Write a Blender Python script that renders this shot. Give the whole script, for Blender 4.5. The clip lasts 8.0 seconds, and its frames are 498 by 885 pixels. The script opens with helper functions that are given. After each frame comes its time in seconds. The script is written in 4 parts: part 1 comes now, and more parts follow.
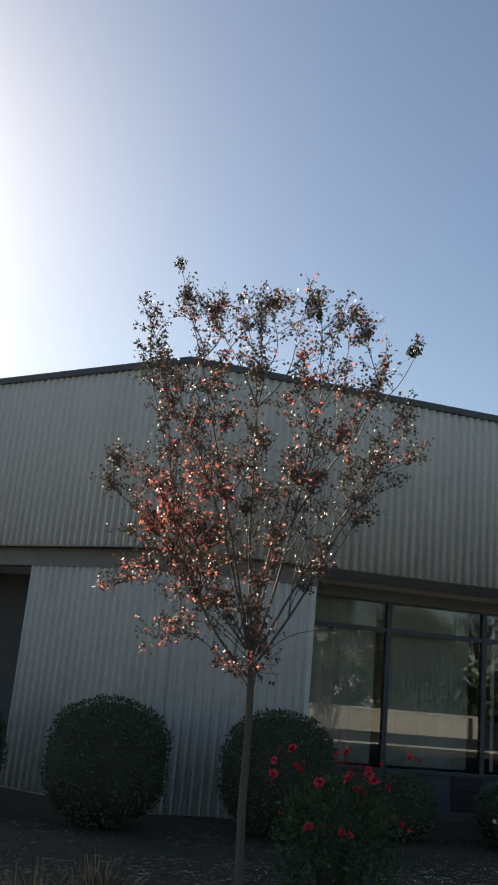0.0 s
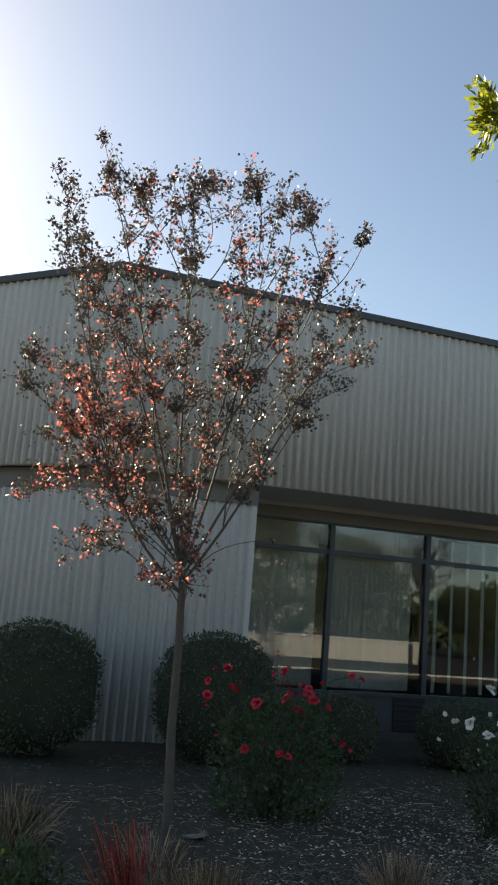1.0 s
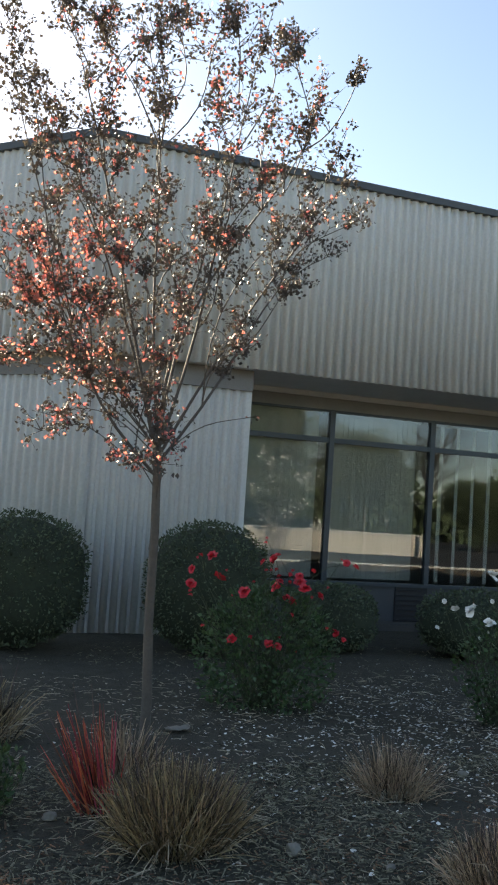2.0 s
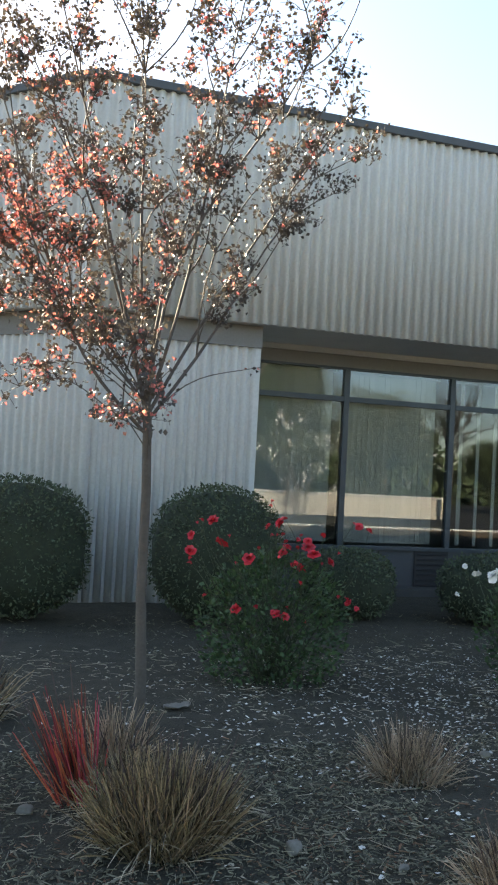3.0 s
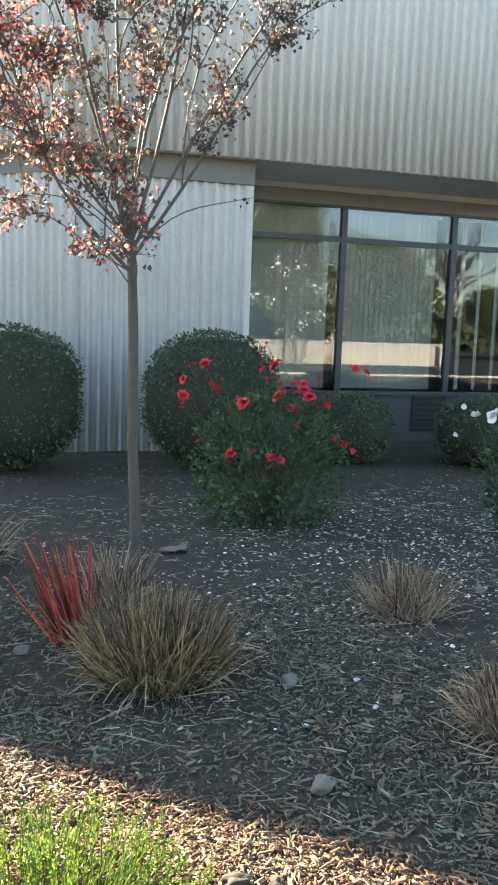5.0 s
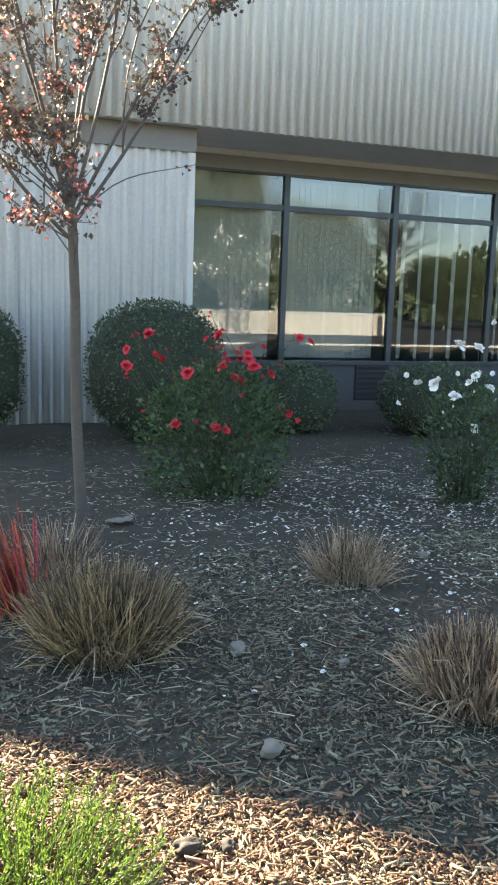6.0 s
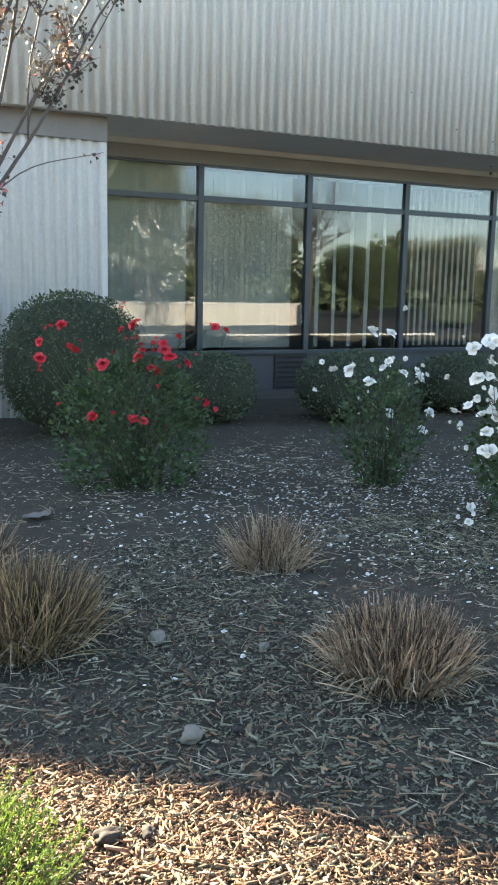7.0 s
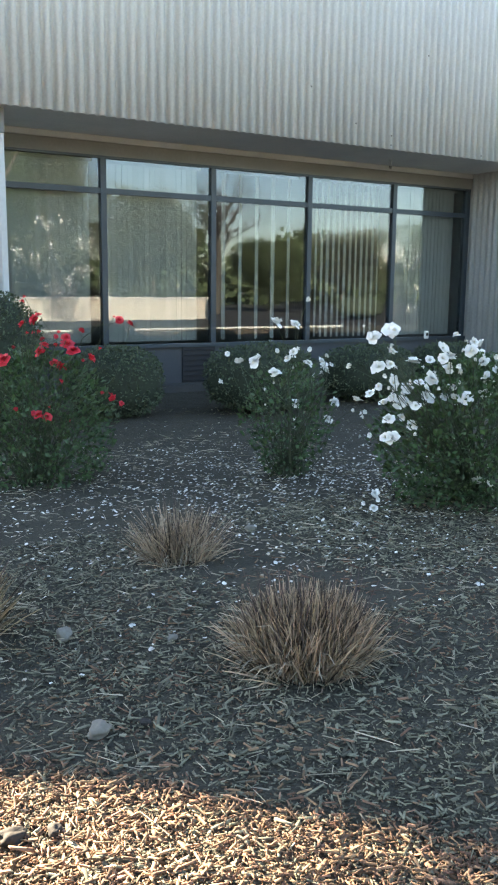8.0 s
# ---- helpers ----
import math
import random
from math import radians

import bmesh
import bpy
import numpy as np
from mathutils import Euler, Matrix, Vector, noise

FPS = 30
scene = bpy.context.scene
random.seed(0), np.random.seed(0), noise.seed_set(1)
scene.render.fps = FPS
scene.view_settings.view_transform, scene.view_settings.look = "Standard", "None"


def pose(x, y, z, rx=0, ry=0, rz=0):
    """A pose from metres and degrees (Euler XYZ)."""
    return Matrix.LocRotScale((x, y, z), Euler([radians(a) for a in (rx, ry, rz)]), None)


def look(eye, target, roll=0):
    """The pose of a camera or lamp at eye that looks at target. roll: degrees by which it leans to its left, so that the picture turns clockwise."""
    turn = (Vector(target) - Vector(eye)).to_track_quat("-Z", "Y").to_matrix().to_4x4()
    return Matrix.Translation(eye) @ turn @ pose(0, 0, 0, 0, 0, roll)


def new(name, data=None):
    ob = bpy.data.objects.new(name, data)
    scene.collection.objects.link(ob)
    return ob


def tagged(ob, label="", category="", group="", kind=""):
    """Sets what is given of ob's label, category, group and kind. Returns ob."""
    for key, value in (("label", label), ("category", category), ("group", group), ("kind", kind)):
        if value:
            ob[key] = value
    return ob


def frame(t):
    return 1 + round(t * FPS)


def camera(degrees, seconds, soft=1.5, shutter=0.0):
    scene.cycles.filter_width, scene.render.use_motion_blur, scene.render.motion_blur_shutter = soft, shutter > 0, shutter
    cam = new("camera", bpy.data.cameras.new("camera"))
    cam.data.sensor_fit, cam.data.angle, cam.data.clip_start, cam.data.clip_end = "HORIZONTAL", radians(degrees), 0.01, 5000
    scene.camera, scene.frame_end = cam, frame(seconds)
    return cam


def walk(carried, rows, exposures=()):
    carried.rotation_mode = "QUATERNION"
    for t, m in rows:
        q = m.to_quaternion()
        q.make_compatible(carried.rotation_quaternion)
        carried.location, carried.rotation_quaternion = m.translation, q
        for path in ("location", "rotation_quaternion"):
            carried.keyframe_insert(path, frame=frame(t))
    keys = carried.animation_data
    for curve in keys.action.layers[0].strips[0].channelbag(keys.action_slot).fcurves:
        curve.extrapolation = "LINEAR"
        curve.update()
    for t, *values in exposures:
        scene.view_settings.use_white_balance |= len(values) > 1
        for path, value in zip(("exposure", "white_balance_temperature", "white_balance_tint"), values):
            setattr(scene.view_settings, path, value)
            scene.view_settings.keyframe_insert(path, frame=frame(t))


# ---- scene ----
cam = camera(31.5, 8.0, soft=2.1)
PATH = [
    (0, (0.52, -0.546, 1.767), (1.003, 1.327, 2.276), 5.3),
    (0.5, (0.636, -0.188, 1.719), (1.237, 1.659, 2.197), 5.0),
    (1, (0.823, 0.086, 1.651), (1.444, 1.95, 2.028), 4.5),
    (1.5, (1.044, 0.361, 1.598), (1.625, 2.254, 1.883), 4.1),
    (2, (1.208, 0.592, 1.566), (1.834, 2.486, 1.717), 3.8),
    (2.2, (1.272, 0.725, 1.566), (1.914, 2.615, 1.702), 3.4),
    (3.5, (1.569, 1.123, 1.515), (2.114, 3.048, 1.524), 2.5),
    (4, (1.585, 1.187, 1.501), (2.114, 3.115, 1.432), 2.2),
    (4.2, (1.599, 1.193, 1.497), (2.127, 3.119, 1.382), 2.1),
    (5.5, (1.586, 1.211, 1.462), (2.248, 3.073, 1.152), 2.0),
    (6, (1.586, 1.208, 1.467), (2.302, 3.047, 1.142), 1.9),
    (6.5, (1.607, 1.196, 1.457), (2.382, 3.01, 1.126), 1.4),
    (7, (1.621, 1.186, 1.451), (2.493, 2.953, 1.112), 1.1),
    (7.5, (1.636, 1.174, 1.45), (2.608, 2.887, 1.106), 1.0),
    (8, (1.655, 1.163, 1.438), (2.698, 2.833, 1.089), 0.6),
]
walk(cam, [(t, look(eye, target, roll)) for t, eye, target, roll in PATH],
     exposures=[(0, 1.28, 6700, 9), (0.5, 1.42, 6830, 9), (1.0, 1.66, 6980, 9), (1.5, 1.85, 6980, 9), (2.0, 2.38, 6950, 10), (3.5, 2.98, 6950, 10), (4.0, 3.11, 6930, 10), (5.5, 3.58, 6880, 10), (6.5, 3.54, 6900, 10), (8.0, 3.66, 6830, 10)])

# ---- light ----
SUN_AZ, SUN_EL = -18.0, 27.25          # degrees clockwise from +y, and above the horizon
world = bpy.data.worlds.new("sky")
scene.world = world
world.use_nodes = True
wn = world.node_tree.nodes
sky = wn.new("ShaderNodeTexSky")
sky.sky_type = "NISHITA"
sky.sun_disc = False
sky.sun_elevation, sky.sun_rotation = radians(SUN_EL), radians(SUN_AZ)
sky.dust_density = 0.58
wn["Background"].inputs["Strength"].default_value = 0.05
world.node_tree.links.new(sky.outputs[0], wn["Background"].inputs["Color"])
sun_data = bpy.data.lights.new("sun", "SUN")
sun_data.energy, sun_data.angle, sun_data.color = 5.0, radians(0.53), (1.0, 0.86, 0.66)
sun = new("sun", sun_data)
sun_way = Vector((math.sin(radians(SUN_AZ)) * math.cos(radians(SUN_EL)), math.cos(radians(SUN_AZ)) * math.cos(radians(SUN_EL)), math.sin(radians(SUN_EL))))
sun.matrix_world = look(sun_way * 60, (0, 0, 0))


# ---- materials ----
def mat(name, color, rough=0.7, metal=0.0, vary=0.0, scale=8.0, fine=60.0, bump=0.0, dist=0.01, rand="", spread=0.25, spec=0.5, hue=0.0, sub=0.0, transl=None):
    """Noise at two scales over a base colour, bump, and variation by object or island."""
    m = bpy.data.materials.new(name)
    m.use_nodes = True
    nt, ns, lk = m.node_tree, m.node_tree.nodes, m.node_tree.links
    b = ns["Principled BSDF"]
    b.inputs["Roughness"].default_value, b.inputs["Metallic"].default_value = rough, metal
    b.inputs["Specular IOR Level"].default_value = spec
    tc = ns.new("ShaderNodeTexCoord")
    n1, n2 = ns.new("ShaderNodeTexNoise"), ns.new("ShaderNodeTexNoise")
    n1.inputs["Scale"].default_value, n2.inputs["Scale"].default_value = scale, fine
    n1.inputs["Detail"].default_value, n2.inputs["Detail"].default_value = 5, 3
    for n in (n1, n2):
        lk.new(tc.outputs["Object"], n.inputs["Vector"])
    add = ns.new("ShaderNodeMath")
    add.operation = "ADD"
    lk.new(n1.outputs[0], add.inputs[0])
    lk.new(n2.outputs[0], add.inputs[1])
    hsv = ns.new("ShaderNodeHueSaturation")
    hsv.inputs["Color"].default_value = (*color, 1)
    mr = ns.new("ShaderNodeMapRange")
    mr.inputs["From Min"].default_value, mr.inputs["From Max"].default_value = 0.6, 1.4
    mr.inputs["To Min"].default_value, mr.inputs["To Max"].default_value = 1 - vary, 1 + vary
    lk.new(add.outputs[0], mr.inputs["Value"])
    value = mr.outputs[0]
    if rand:
        src = ns.new("ShaderNodeObjectInfo" if rand == "object" else "ShaderNodeNewGeometry")
        out = src.outputs["Random" if rand == "object" else "Random Per Island"]
        r = ns.new("ShaderNodeMapRange")
        r.inputs["To Min"].default_value, r.inputs["To Max"].default_value = 1 - spread, 1 + spread
        lk.new(out, r.inputs["Value"])
        mul = ns.new("ShaderNodeMath")
        mul.operation = "MULTIPLY"
        lk.new(value, mul.inputs[0])
        lk.new(r.outputs[0], mul.inputs[1])
        value = mul.outputs[0]
        if hue:
            h = ns.new("ShaderNodeMapRange")
            h.inputs["To Min"].default_value, h.inputs["To Max"].default_value = 0.5 - hue, 0.5 + hue
            w = ns.new("ShaderNodeTexWhiteNoise")
            w.noise_dimensions = "1D"
            lk.new(out, w.inputs["W"])
            lk.new(w.outputs["Value"], h.inputs["Value"])
            lk.new(h.outputs[0], hsv.inputs["Hue"])
    lk.new(value, hsv.inputs["Value"])
    lk.new(hsv.outputs[0], b.inputs["Base Color"])
    if bump:
        bp = ns.new("ShaderNodeBump")
        bp.inputs["Strength"].default_value, bp.inputs["Distance"].default_value = bump, dist
        lk.new(add.outputs[0], bp.inputs["Height"])
        lk.new(bp.outputs[0], b.inputs["Normal"])
    if transl is not None:
        tr = ns.new("ShaderNodeBsdfTranslucent")
        tint = ns.new("ShaderNodeMix")
        tint.data_type, tint.blend_type = "RGBA", "MULTIPLY"
        tint.inputs["Factor"].default_value = 1.0
        lk.new(hsv.outputs[0], tint.inputs["A"])
        tint.inputs["B"].default_value = (*transl, 1)
        lk.new(tint.outputs["Result"], tr.inputs["Color"])
        mx = ns.new("ShaderNodeMixShader")
        mx.inputs[0].default_value = sub
        lk.new(b.outputs[0], mx.inputs[1])
        lk.new(tr.outputs[0], mx.inputs[2])
        lk.new(mx.outputs[0], ns["Material Output"].inputs["Surface"])
    return m


def glass_mat(name, tint, least, most):
    """Clear pane: straight view through, gloss growing towards grazing."""
    m = bpy.data.materials.new(name)
    m.use_nodes = True
    ns, lk = m.node_tree.nodes, m.node_tree.links
    ns.remove(ns["Principled BSDF"])
    lw, gl, tr, mx = (ns.new("ShaderNode" + k) for k in ("LayerWeight", "BsdfGlossy", "BsdfTransparent", "MixShader"))
    lw.inputs["Blend"].default_value = 0.5
    pw, mr = ns.new("ShaderNodeMath"), ns.new("ShaderNodeMapRange")
    pw.operation = "POWER"
    pw.inputs[1].default_value = 3.0
    mr.inputs["To Min"].default_value, mr.inputs["To Max"].default_value = least, most
    gl.inputs["Roughness"].default_value = 0.0
    gl.inputs["Color"].default_value = (0.80, 0.88, 0.98, 1)
    tr.inputs["Color"].default_value = (*tint, 1)
    lk.new(lw.outputs["Facing"], pw.inputs[0])
    lk.new(pw.outputs[0], mr.inputs["Value"])
    lk.new(mr.outputs[0], mx.inputs[0])
    lk.new(tr.outputs[0], mx.inputs[1])
    lk.new(gl.outputs[0], mx.inputs[2])
    lk.new(mx.outputs[0], ns["Material Output"].inputs["Surface"])
    return m


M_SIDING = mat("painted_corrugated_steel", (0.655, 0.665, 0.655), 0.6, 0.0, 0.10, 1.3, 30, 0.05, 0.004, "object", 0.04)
# The upper wall's paint made darker: the lower wall's shade is in it.
M_SIDING_LOW = mat("painted_corrugated_steel_shaded", (0.60, 0.612, 0.60), 0.62, 0.0, 0.12, 1.6, 30, 0.05, 0.004, "object", 0.04)
# Darker siding for the return wall; its side's shade is put into the colour.
M_RETURN = mat("return_siding_shaded", (0.40, 0.41, 0.405), 0.65, 0.0, 0.12, 1.6, 30, 0.05, 0.004, "object", 0.04)
M_CAP = mat("parapet_metal", (0.075, 0.08, 0.085), 0.5, 0.2, 0.12, 2, 40)
M_BEAM = mat("painted_beam", (0.20, 0.195, 0.188), 0.65, 0.0, 0.12, 2, 50, 0.08, 0.004)
M_LIP = mat("beam_lip_paint", (0.52, 0.53, 0.53), 0.6, 0.0, 0.1, 3, 50)
M_SOFFIT = mat("soffit_paint", (0.70, 0.70, 0.69), 0.7, 0.0, 0.1, 2, 40)
M_FRAME = mat("bronze_anodised_frame", (0.045, 0.06, 0.075), 0.4, 0.3, 0.1, 4, 80)
M_GLASS = glass_mat("tinted_glass", (0.68, 0.70, 0.69), 0.068, 0.8)
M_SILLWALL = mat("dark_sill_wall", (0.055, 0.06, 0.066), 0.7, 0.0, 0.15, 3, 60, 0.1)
M_ROOM = mat("room_paint", (0.35, 0.34, 0.32), 0.9, 0.0, 0.05, 2, 30)
M_BLIND = mat("blind_fabric", (0.78, 0.77, 0.72), 0.85, 0.0, 0.06, 6, 90, 0.05, 0.002, "object", 0.08)
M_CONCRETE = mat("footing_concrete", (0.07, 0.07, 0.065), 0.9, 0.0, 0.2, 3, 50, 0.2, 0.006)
M_SOIL = mat("mulch_soil", (0.052, 0.047, 0.031), 0.95, 0.0, 0.45, 6, 70, 0.9, 0.02)
M_ASPHALT = mat("asphalt", (0.032, 0.033, 0.036), 1.0, 0.0, 0.25, 1.2, 120, 0.3, 0.004, spec=0.15)
M_STUCCO = mat("pale_stucco", (0.44, 0.39, 0.33), 0.9, 0.0, 0.08, 1.5, 60, 0.15)
M_KERB = mat("kerb_concrete", (0.45, 0.44, 0.42), 0.9, 0.0, 0.12, 3, 60, 0.15)


# ---- building blocks ----
def put_mesh(name, verts, faces, material, parent=None, label="", smooth=False):
    me = bpy.data.meshes.new(name)
    me.from_pydata([tuple(v) for v in verts], [], [tuple(f) for f in faces])
    me.materials.append(material)
    if smooth:
        me.polygons.foreach_set("use_smooth", [True] * len(me.polygons))
    ob = new(name, me)
    if parent:
        ob.parent = parent
    if label:
        ob["label"] = label
    return ob


def part(name, bm, material, parent=None, label="", smooth=False):
    me = bpy.data.meshes.new(name)
    bm.to_mesh(me)
    bm.free()
    me.materials.append(material)
    if smooth:
        me.polygons.foreach_set("use_smooth", [True] * len(me.polygons))
    ob = new(name, me)
    if parent:
        ob.parent = parent
    if label:
        ob["label"] = label
    return ob


def box_bm(x0, x1, y0, y1, z0, z1, bevel=0.0, bm=None):
    own = bm is None
    bm = bm or bmesh.new()
    r = bmesh.ops.create_cube(bm, size=1.0, matrix=Matrix.Translation(((x0 + x1) / 2, (y0 + y1) / 2, (z0 + z1) / 2)) @ Matrix.Diagonal((x1 - x0, y1 - y0, z1 - z0, 1)))
    if bevel and own:
        bmesh.ops.bevel(bm, geom=bm.edges[:], offset=bevel, segments=2, affect="EDGES")
    return bm


def box(name, x0, x1, y0, y1, z0, z1, material, parent=None, label="", bevel=0.0):
    return part(name, box_bm(x0, x1, y0, y1, z0, z1, bevel), material, parent, label)


def prism(name, outline, z0, z1, material, parent=None, label=""):
    """An upright block over a plan outline, counter-clockwise."""
    n = len(outline)
    verts = [(x, y, z0) for x, y in outline] + [(x, y, z1) for x, y in outline]
    faces = [tuple(reversed(range(n))), tuple(range(n, 2 * n))] + [(i, (i + 1) % n, n + (i + 1) % n, n + i) for i in range(n)]
    return put_mesh(name, verts, faces, material, parent, label)


PITCH, DEEP = 0.122, 0.050


def corrugated(name, width, z0, z1, material, fall=0.0, start=0.0):
    """One corrugated sheet along +x with its face towards -y, waves of PITCH."""
    n = max(2, round(width / PITCH) * 8)
    xs = np.linspace(0, width, n + 1)
    ys = -DEEP / 2 * np.clip(1.35 * np.cos(2 * np.pi * xs / PITCH), -1, 1)
    tops = z1 - fall * (start + xs)
    verts = [(x, y, z0) for x, y in zip(xs, ys)] + [(x, y, z) for x, y, z in zip(xs, ys, tops)]
    verts += [(x, y + 0.004, z) for x, y, z in verts]
    k = n + 1
    faces = [(i, i + 1, k + i + 1, k + i) for i in range(n)]
    faces += [(2 * k + i + 1, 2 * k + i, 3 * k + i, 3 * k + i + 1) for i in range(n)]
    faces += [(i + 1, i, 2 * k + i, 2 * k + i + 1) for i in range(n)]
    me = bpy.data.meshes.new(name)
    me.from_pydata(verts, [], faces)
    me.materials.append(material)
    me.polygons.foreach_set("use_smooth", [True] * len(me.polygons))
    return me


def clad(wall, x, y, angle, length, z0, z1, material, sheet=8, fall=0.0):
    """Covers a wall with overlapping corrugated sheets, each a part of it."""
    w = PITCH * sheet
    me = corrugated("siding_panel", w, z0, z1, material)
    left, i = length, 0
    c, s = math.cos(radians(angle)), math.sin(radians(angle))
    while left > 0.02:
        use = me if left >= w and not fall else corrugated("siding_panel", min(w, left), z0, z1, material, fall, i * w)
        ob = new("siding_panel", use)
        ob.parent = wall
        off = 0.0015 * (i % 2)
        ob.matrix_basis = pose(x + c * i * w + s * off, y + s * i * w - c * off, 0, 0, 0, angle)
        left -= w
        i += 1


# ---- the ground ----
def relief(x, y):
    return 0.035 * noise.noise((x * 0.8, y * 0.8, 0)) + 0.012 * noise.noise((x * 4, y * 4, 3))


def ground_sheet():
    """Mulch bed near, falling flat into the far ground; fine relief close to the path."""
    bm = bmesh.new()
    bmesh.ops.create_grid(bm, x_segments=150, y_segments=150, size=1)
    for v in bm.verts:
        ax, ay = v.co.x, v.co.y
        x = 3.0 + 7.0 * ax + 400 * max(0, abs(ax) - 0.93) / 0.07 * (1 if ax > 0 else -1)
        y = 5.0 + 7.0 * ay + 400 * max(0, abs(ay) - 0.93) / 0.07 * (1 if ay > 0 else -1)
        near = max(abs(x - 3) / 6.4, abs(y - 5) / 6.4) < 1
        z = 0.0
        if near:
            z = relief(x, y)
        elif abs(x - 3) > 7 or y < -2:
            z = -0.02
        v.co = (x, y, z)
    return tagged(part("ground", bm, M_SOIL, smooth=True), "dark shaded mulch bed and soil before the building", "ground", kind="structure")


ground_sheet()
tagged(box("road", -80, 90, -60, -3.2, -0.06, -0.012, M_ASPHALT), "dark asphalt of the car park", "road", kind="structure")
kerb = tagged(box("kerb", -40, 22.0, -3.2, -3.05, -0.06, 0.05, M_KERB, bevel=0.02), "pale concrete kerb beside the bed", "kerb", kind="structure")

# ---- the building ----
AX, AY = 2.513, 10.75          # the blunt corner of the upper walls, in plan
TOP, LOW, HEAD = 5.805, 3.30, 3.03
FALL = 0.012                  # the front parapet drops a little along its length
R2 = math.sqrt(0.5)
LEN_L, END_R = 15.0, 24.0
FAR = (AX - R2 * LEN_L, AY + R2 * LEN_L)


def setback(d):
    """The corner of the walls moved back by d from both faces."""
    return AX + d * math.tan(radians(22.5)), AY + d


front = tagged(prism("wall_upper_front", [(AX + 0.015, AY + 0.03), (END_R, AY + 0.03), (END_R, AY + 0.2), (AX + 0.08, AY + 0.2)], LOW, TOP - FALL * (END_R - AX) - 0.02, M_SIDING), "pale grey corrugated steel upper wall over the windows", "wall", kind="structure")
clad(front, AX + 0.005, AY, 0, END_R - AX - 0.01, LOW - 0.02, TOP, M_SIDING, fall=FALL)
side = tagged(prism("wall_upper_side", [(AX - 0.01, AY + 0.03), (AX + 0.06, AY + 0.2), (FAR[0] + 0.14, FAR[1] + 0.14), (FAR[0] + 0.02, FAR[1] + 0.02)], LOW, TOP, M_SIDING), "pale grey corrugated steel upper wall turning back at an angle", "wall", kind="structure")
clad(side, FAR[0], FAR[1], -45, LEN_L - 0.01, LOW - 0.02, TOP, M_SIDING)
# parapet caps
tagged(prism("trim_corner", [(AX - 0.035, AY + 0.03), (AX - 0.008, AY - 0.02), (AX + 0.022, AY - 0.021), (AX + 0.022, AY + 0.03)], LOW - 0.018, TOP, M_SIDING), "folded steel trim on the blunt building corner", "trim", kind="structure")
c0, c1 = setback(-0.06), setback(0.34)
DROP = FALL * (END_R - AX)
cap = put_mesh("trim_parapet_front", [(*c0, TOP), (END_R, c0[1], TOP - DROP), (END_R, c1[1], TOP - DROP), (*c1, TOP), (*c0, TOP + 0.09), (END_R, c0[1], TOP + 0.09 - DROP), (END_R, c1[1], TOP + 0.09 - DROP), (*c1, TOP + 0.09)],
               [(3, 2, 1, 0), (4, 5, 6, 7), (0, 1, 5, 4), (1, 2, 6, 5), (2, 3, 7, 6), (3, 0, 4, 7)], M_CAP)
tagged(cap, "dark folded metal parapet cap", "parapet cap", kind="structure")
cap = prism("trim_parapet_side", [c0, c1, (FAR[0] + R2 * 0.34, FAR[1] + R2 * 0.34), (FAR[0] - R2 * 0.06, FAR[1] - R2 * 0.06)], TOP, TOP + 0.09, M_CAP)
tagged(cap, "dark folded metal parapet cap on the angled wall", "parapet cap", kind="structure")
# roof deck that shuts the building from above
roof = prism("roof", [setback(0.25), (END_R, AY + 0.25), (END_R, 34), (-8, 34), (FAR[0] + 0.2, FAR[1] + 0.2)], TOP - 0.85, TOP - 0.6, M_CAP)
tagged(roof, "flat dark roof deck behind the parapet", "roof", kind="structure")
for nm, o in (("wall_back", [(-8.2, 33.8), (END_R, 33.8), (END_R, 34), (-8.2, 34)]), ("wall_right", [(END_R, AY), (END_R + 0.2, AY), (END_R + 0.2, 34), (END_R, 34)]), ("wall_left", [(-8.3, FAR[1] + 0.1), (-8.1, FAR[1] + 0.1), (-8.1, 34), (-8.3, 34)])):
    tagged(prism(nm, o, 0, TOP, M_SIDING), "plain grey outer wall of the building", "wall", kind="structure")
PIER, RET, GL, RETY = 4.64, 12.75, 12.10, 11.0
SILL, TRANSOM, WHEAD = 0.645, 2.62, 3.02
MULL = (4.78, 6.24, 7.86, 9.49, 11.12, 12.71)
# brown bands over the lower walls
b0, b1 = setback(0.20), setback(0.40)
band = prism("beam_front", [b0, (PIER, b0[1]), (PIER, b1[1]), b1], HEAD, LOW - 0.012, M_BEAM)
tagged(band, "brown painted band over the lower corrugated wall", "beam", kind="structure")
band = prism("beam_side", [b0, b1, (FAR[0] + R2 * 0.40, FAR[1] + R2 * 0.40), (FAR[0] + R2 * 0.20, FAR[1] + R2 * 0.20)], HEAD, LOW - 0.012, M_BEAM)
tagged(band, "brown painted band over the angled lower wall", "beam", kind="structure")
# soffit over the recess, header board and its pale strip
tagged(box("ceiling_recess", b1[0] + 0.02, END_R, AY + 0.025, GL + 0.14, LOW - 0.01, LOW + 0.09, M_SOFFIT), "dull brown painted soffit over the window recess", "soffit", kind="structure")
tagged(box("trim_header", PIER - 0.01, RET + 0.05, GL - 0.03, GL + 0.13, WHEAD + 0.03, LOW - 0.012, M_BEAM), "brown header board over the windows", "header board", kind="structure")
tagged(box("trim_header_strip", PIER, RET, GL - 0.075, GL - 0.031, LOW - 0.085, LOW - 0.014, M_LIP, bevel=0.006), "pale strip along the soffit edge", "trim", kind="structure")
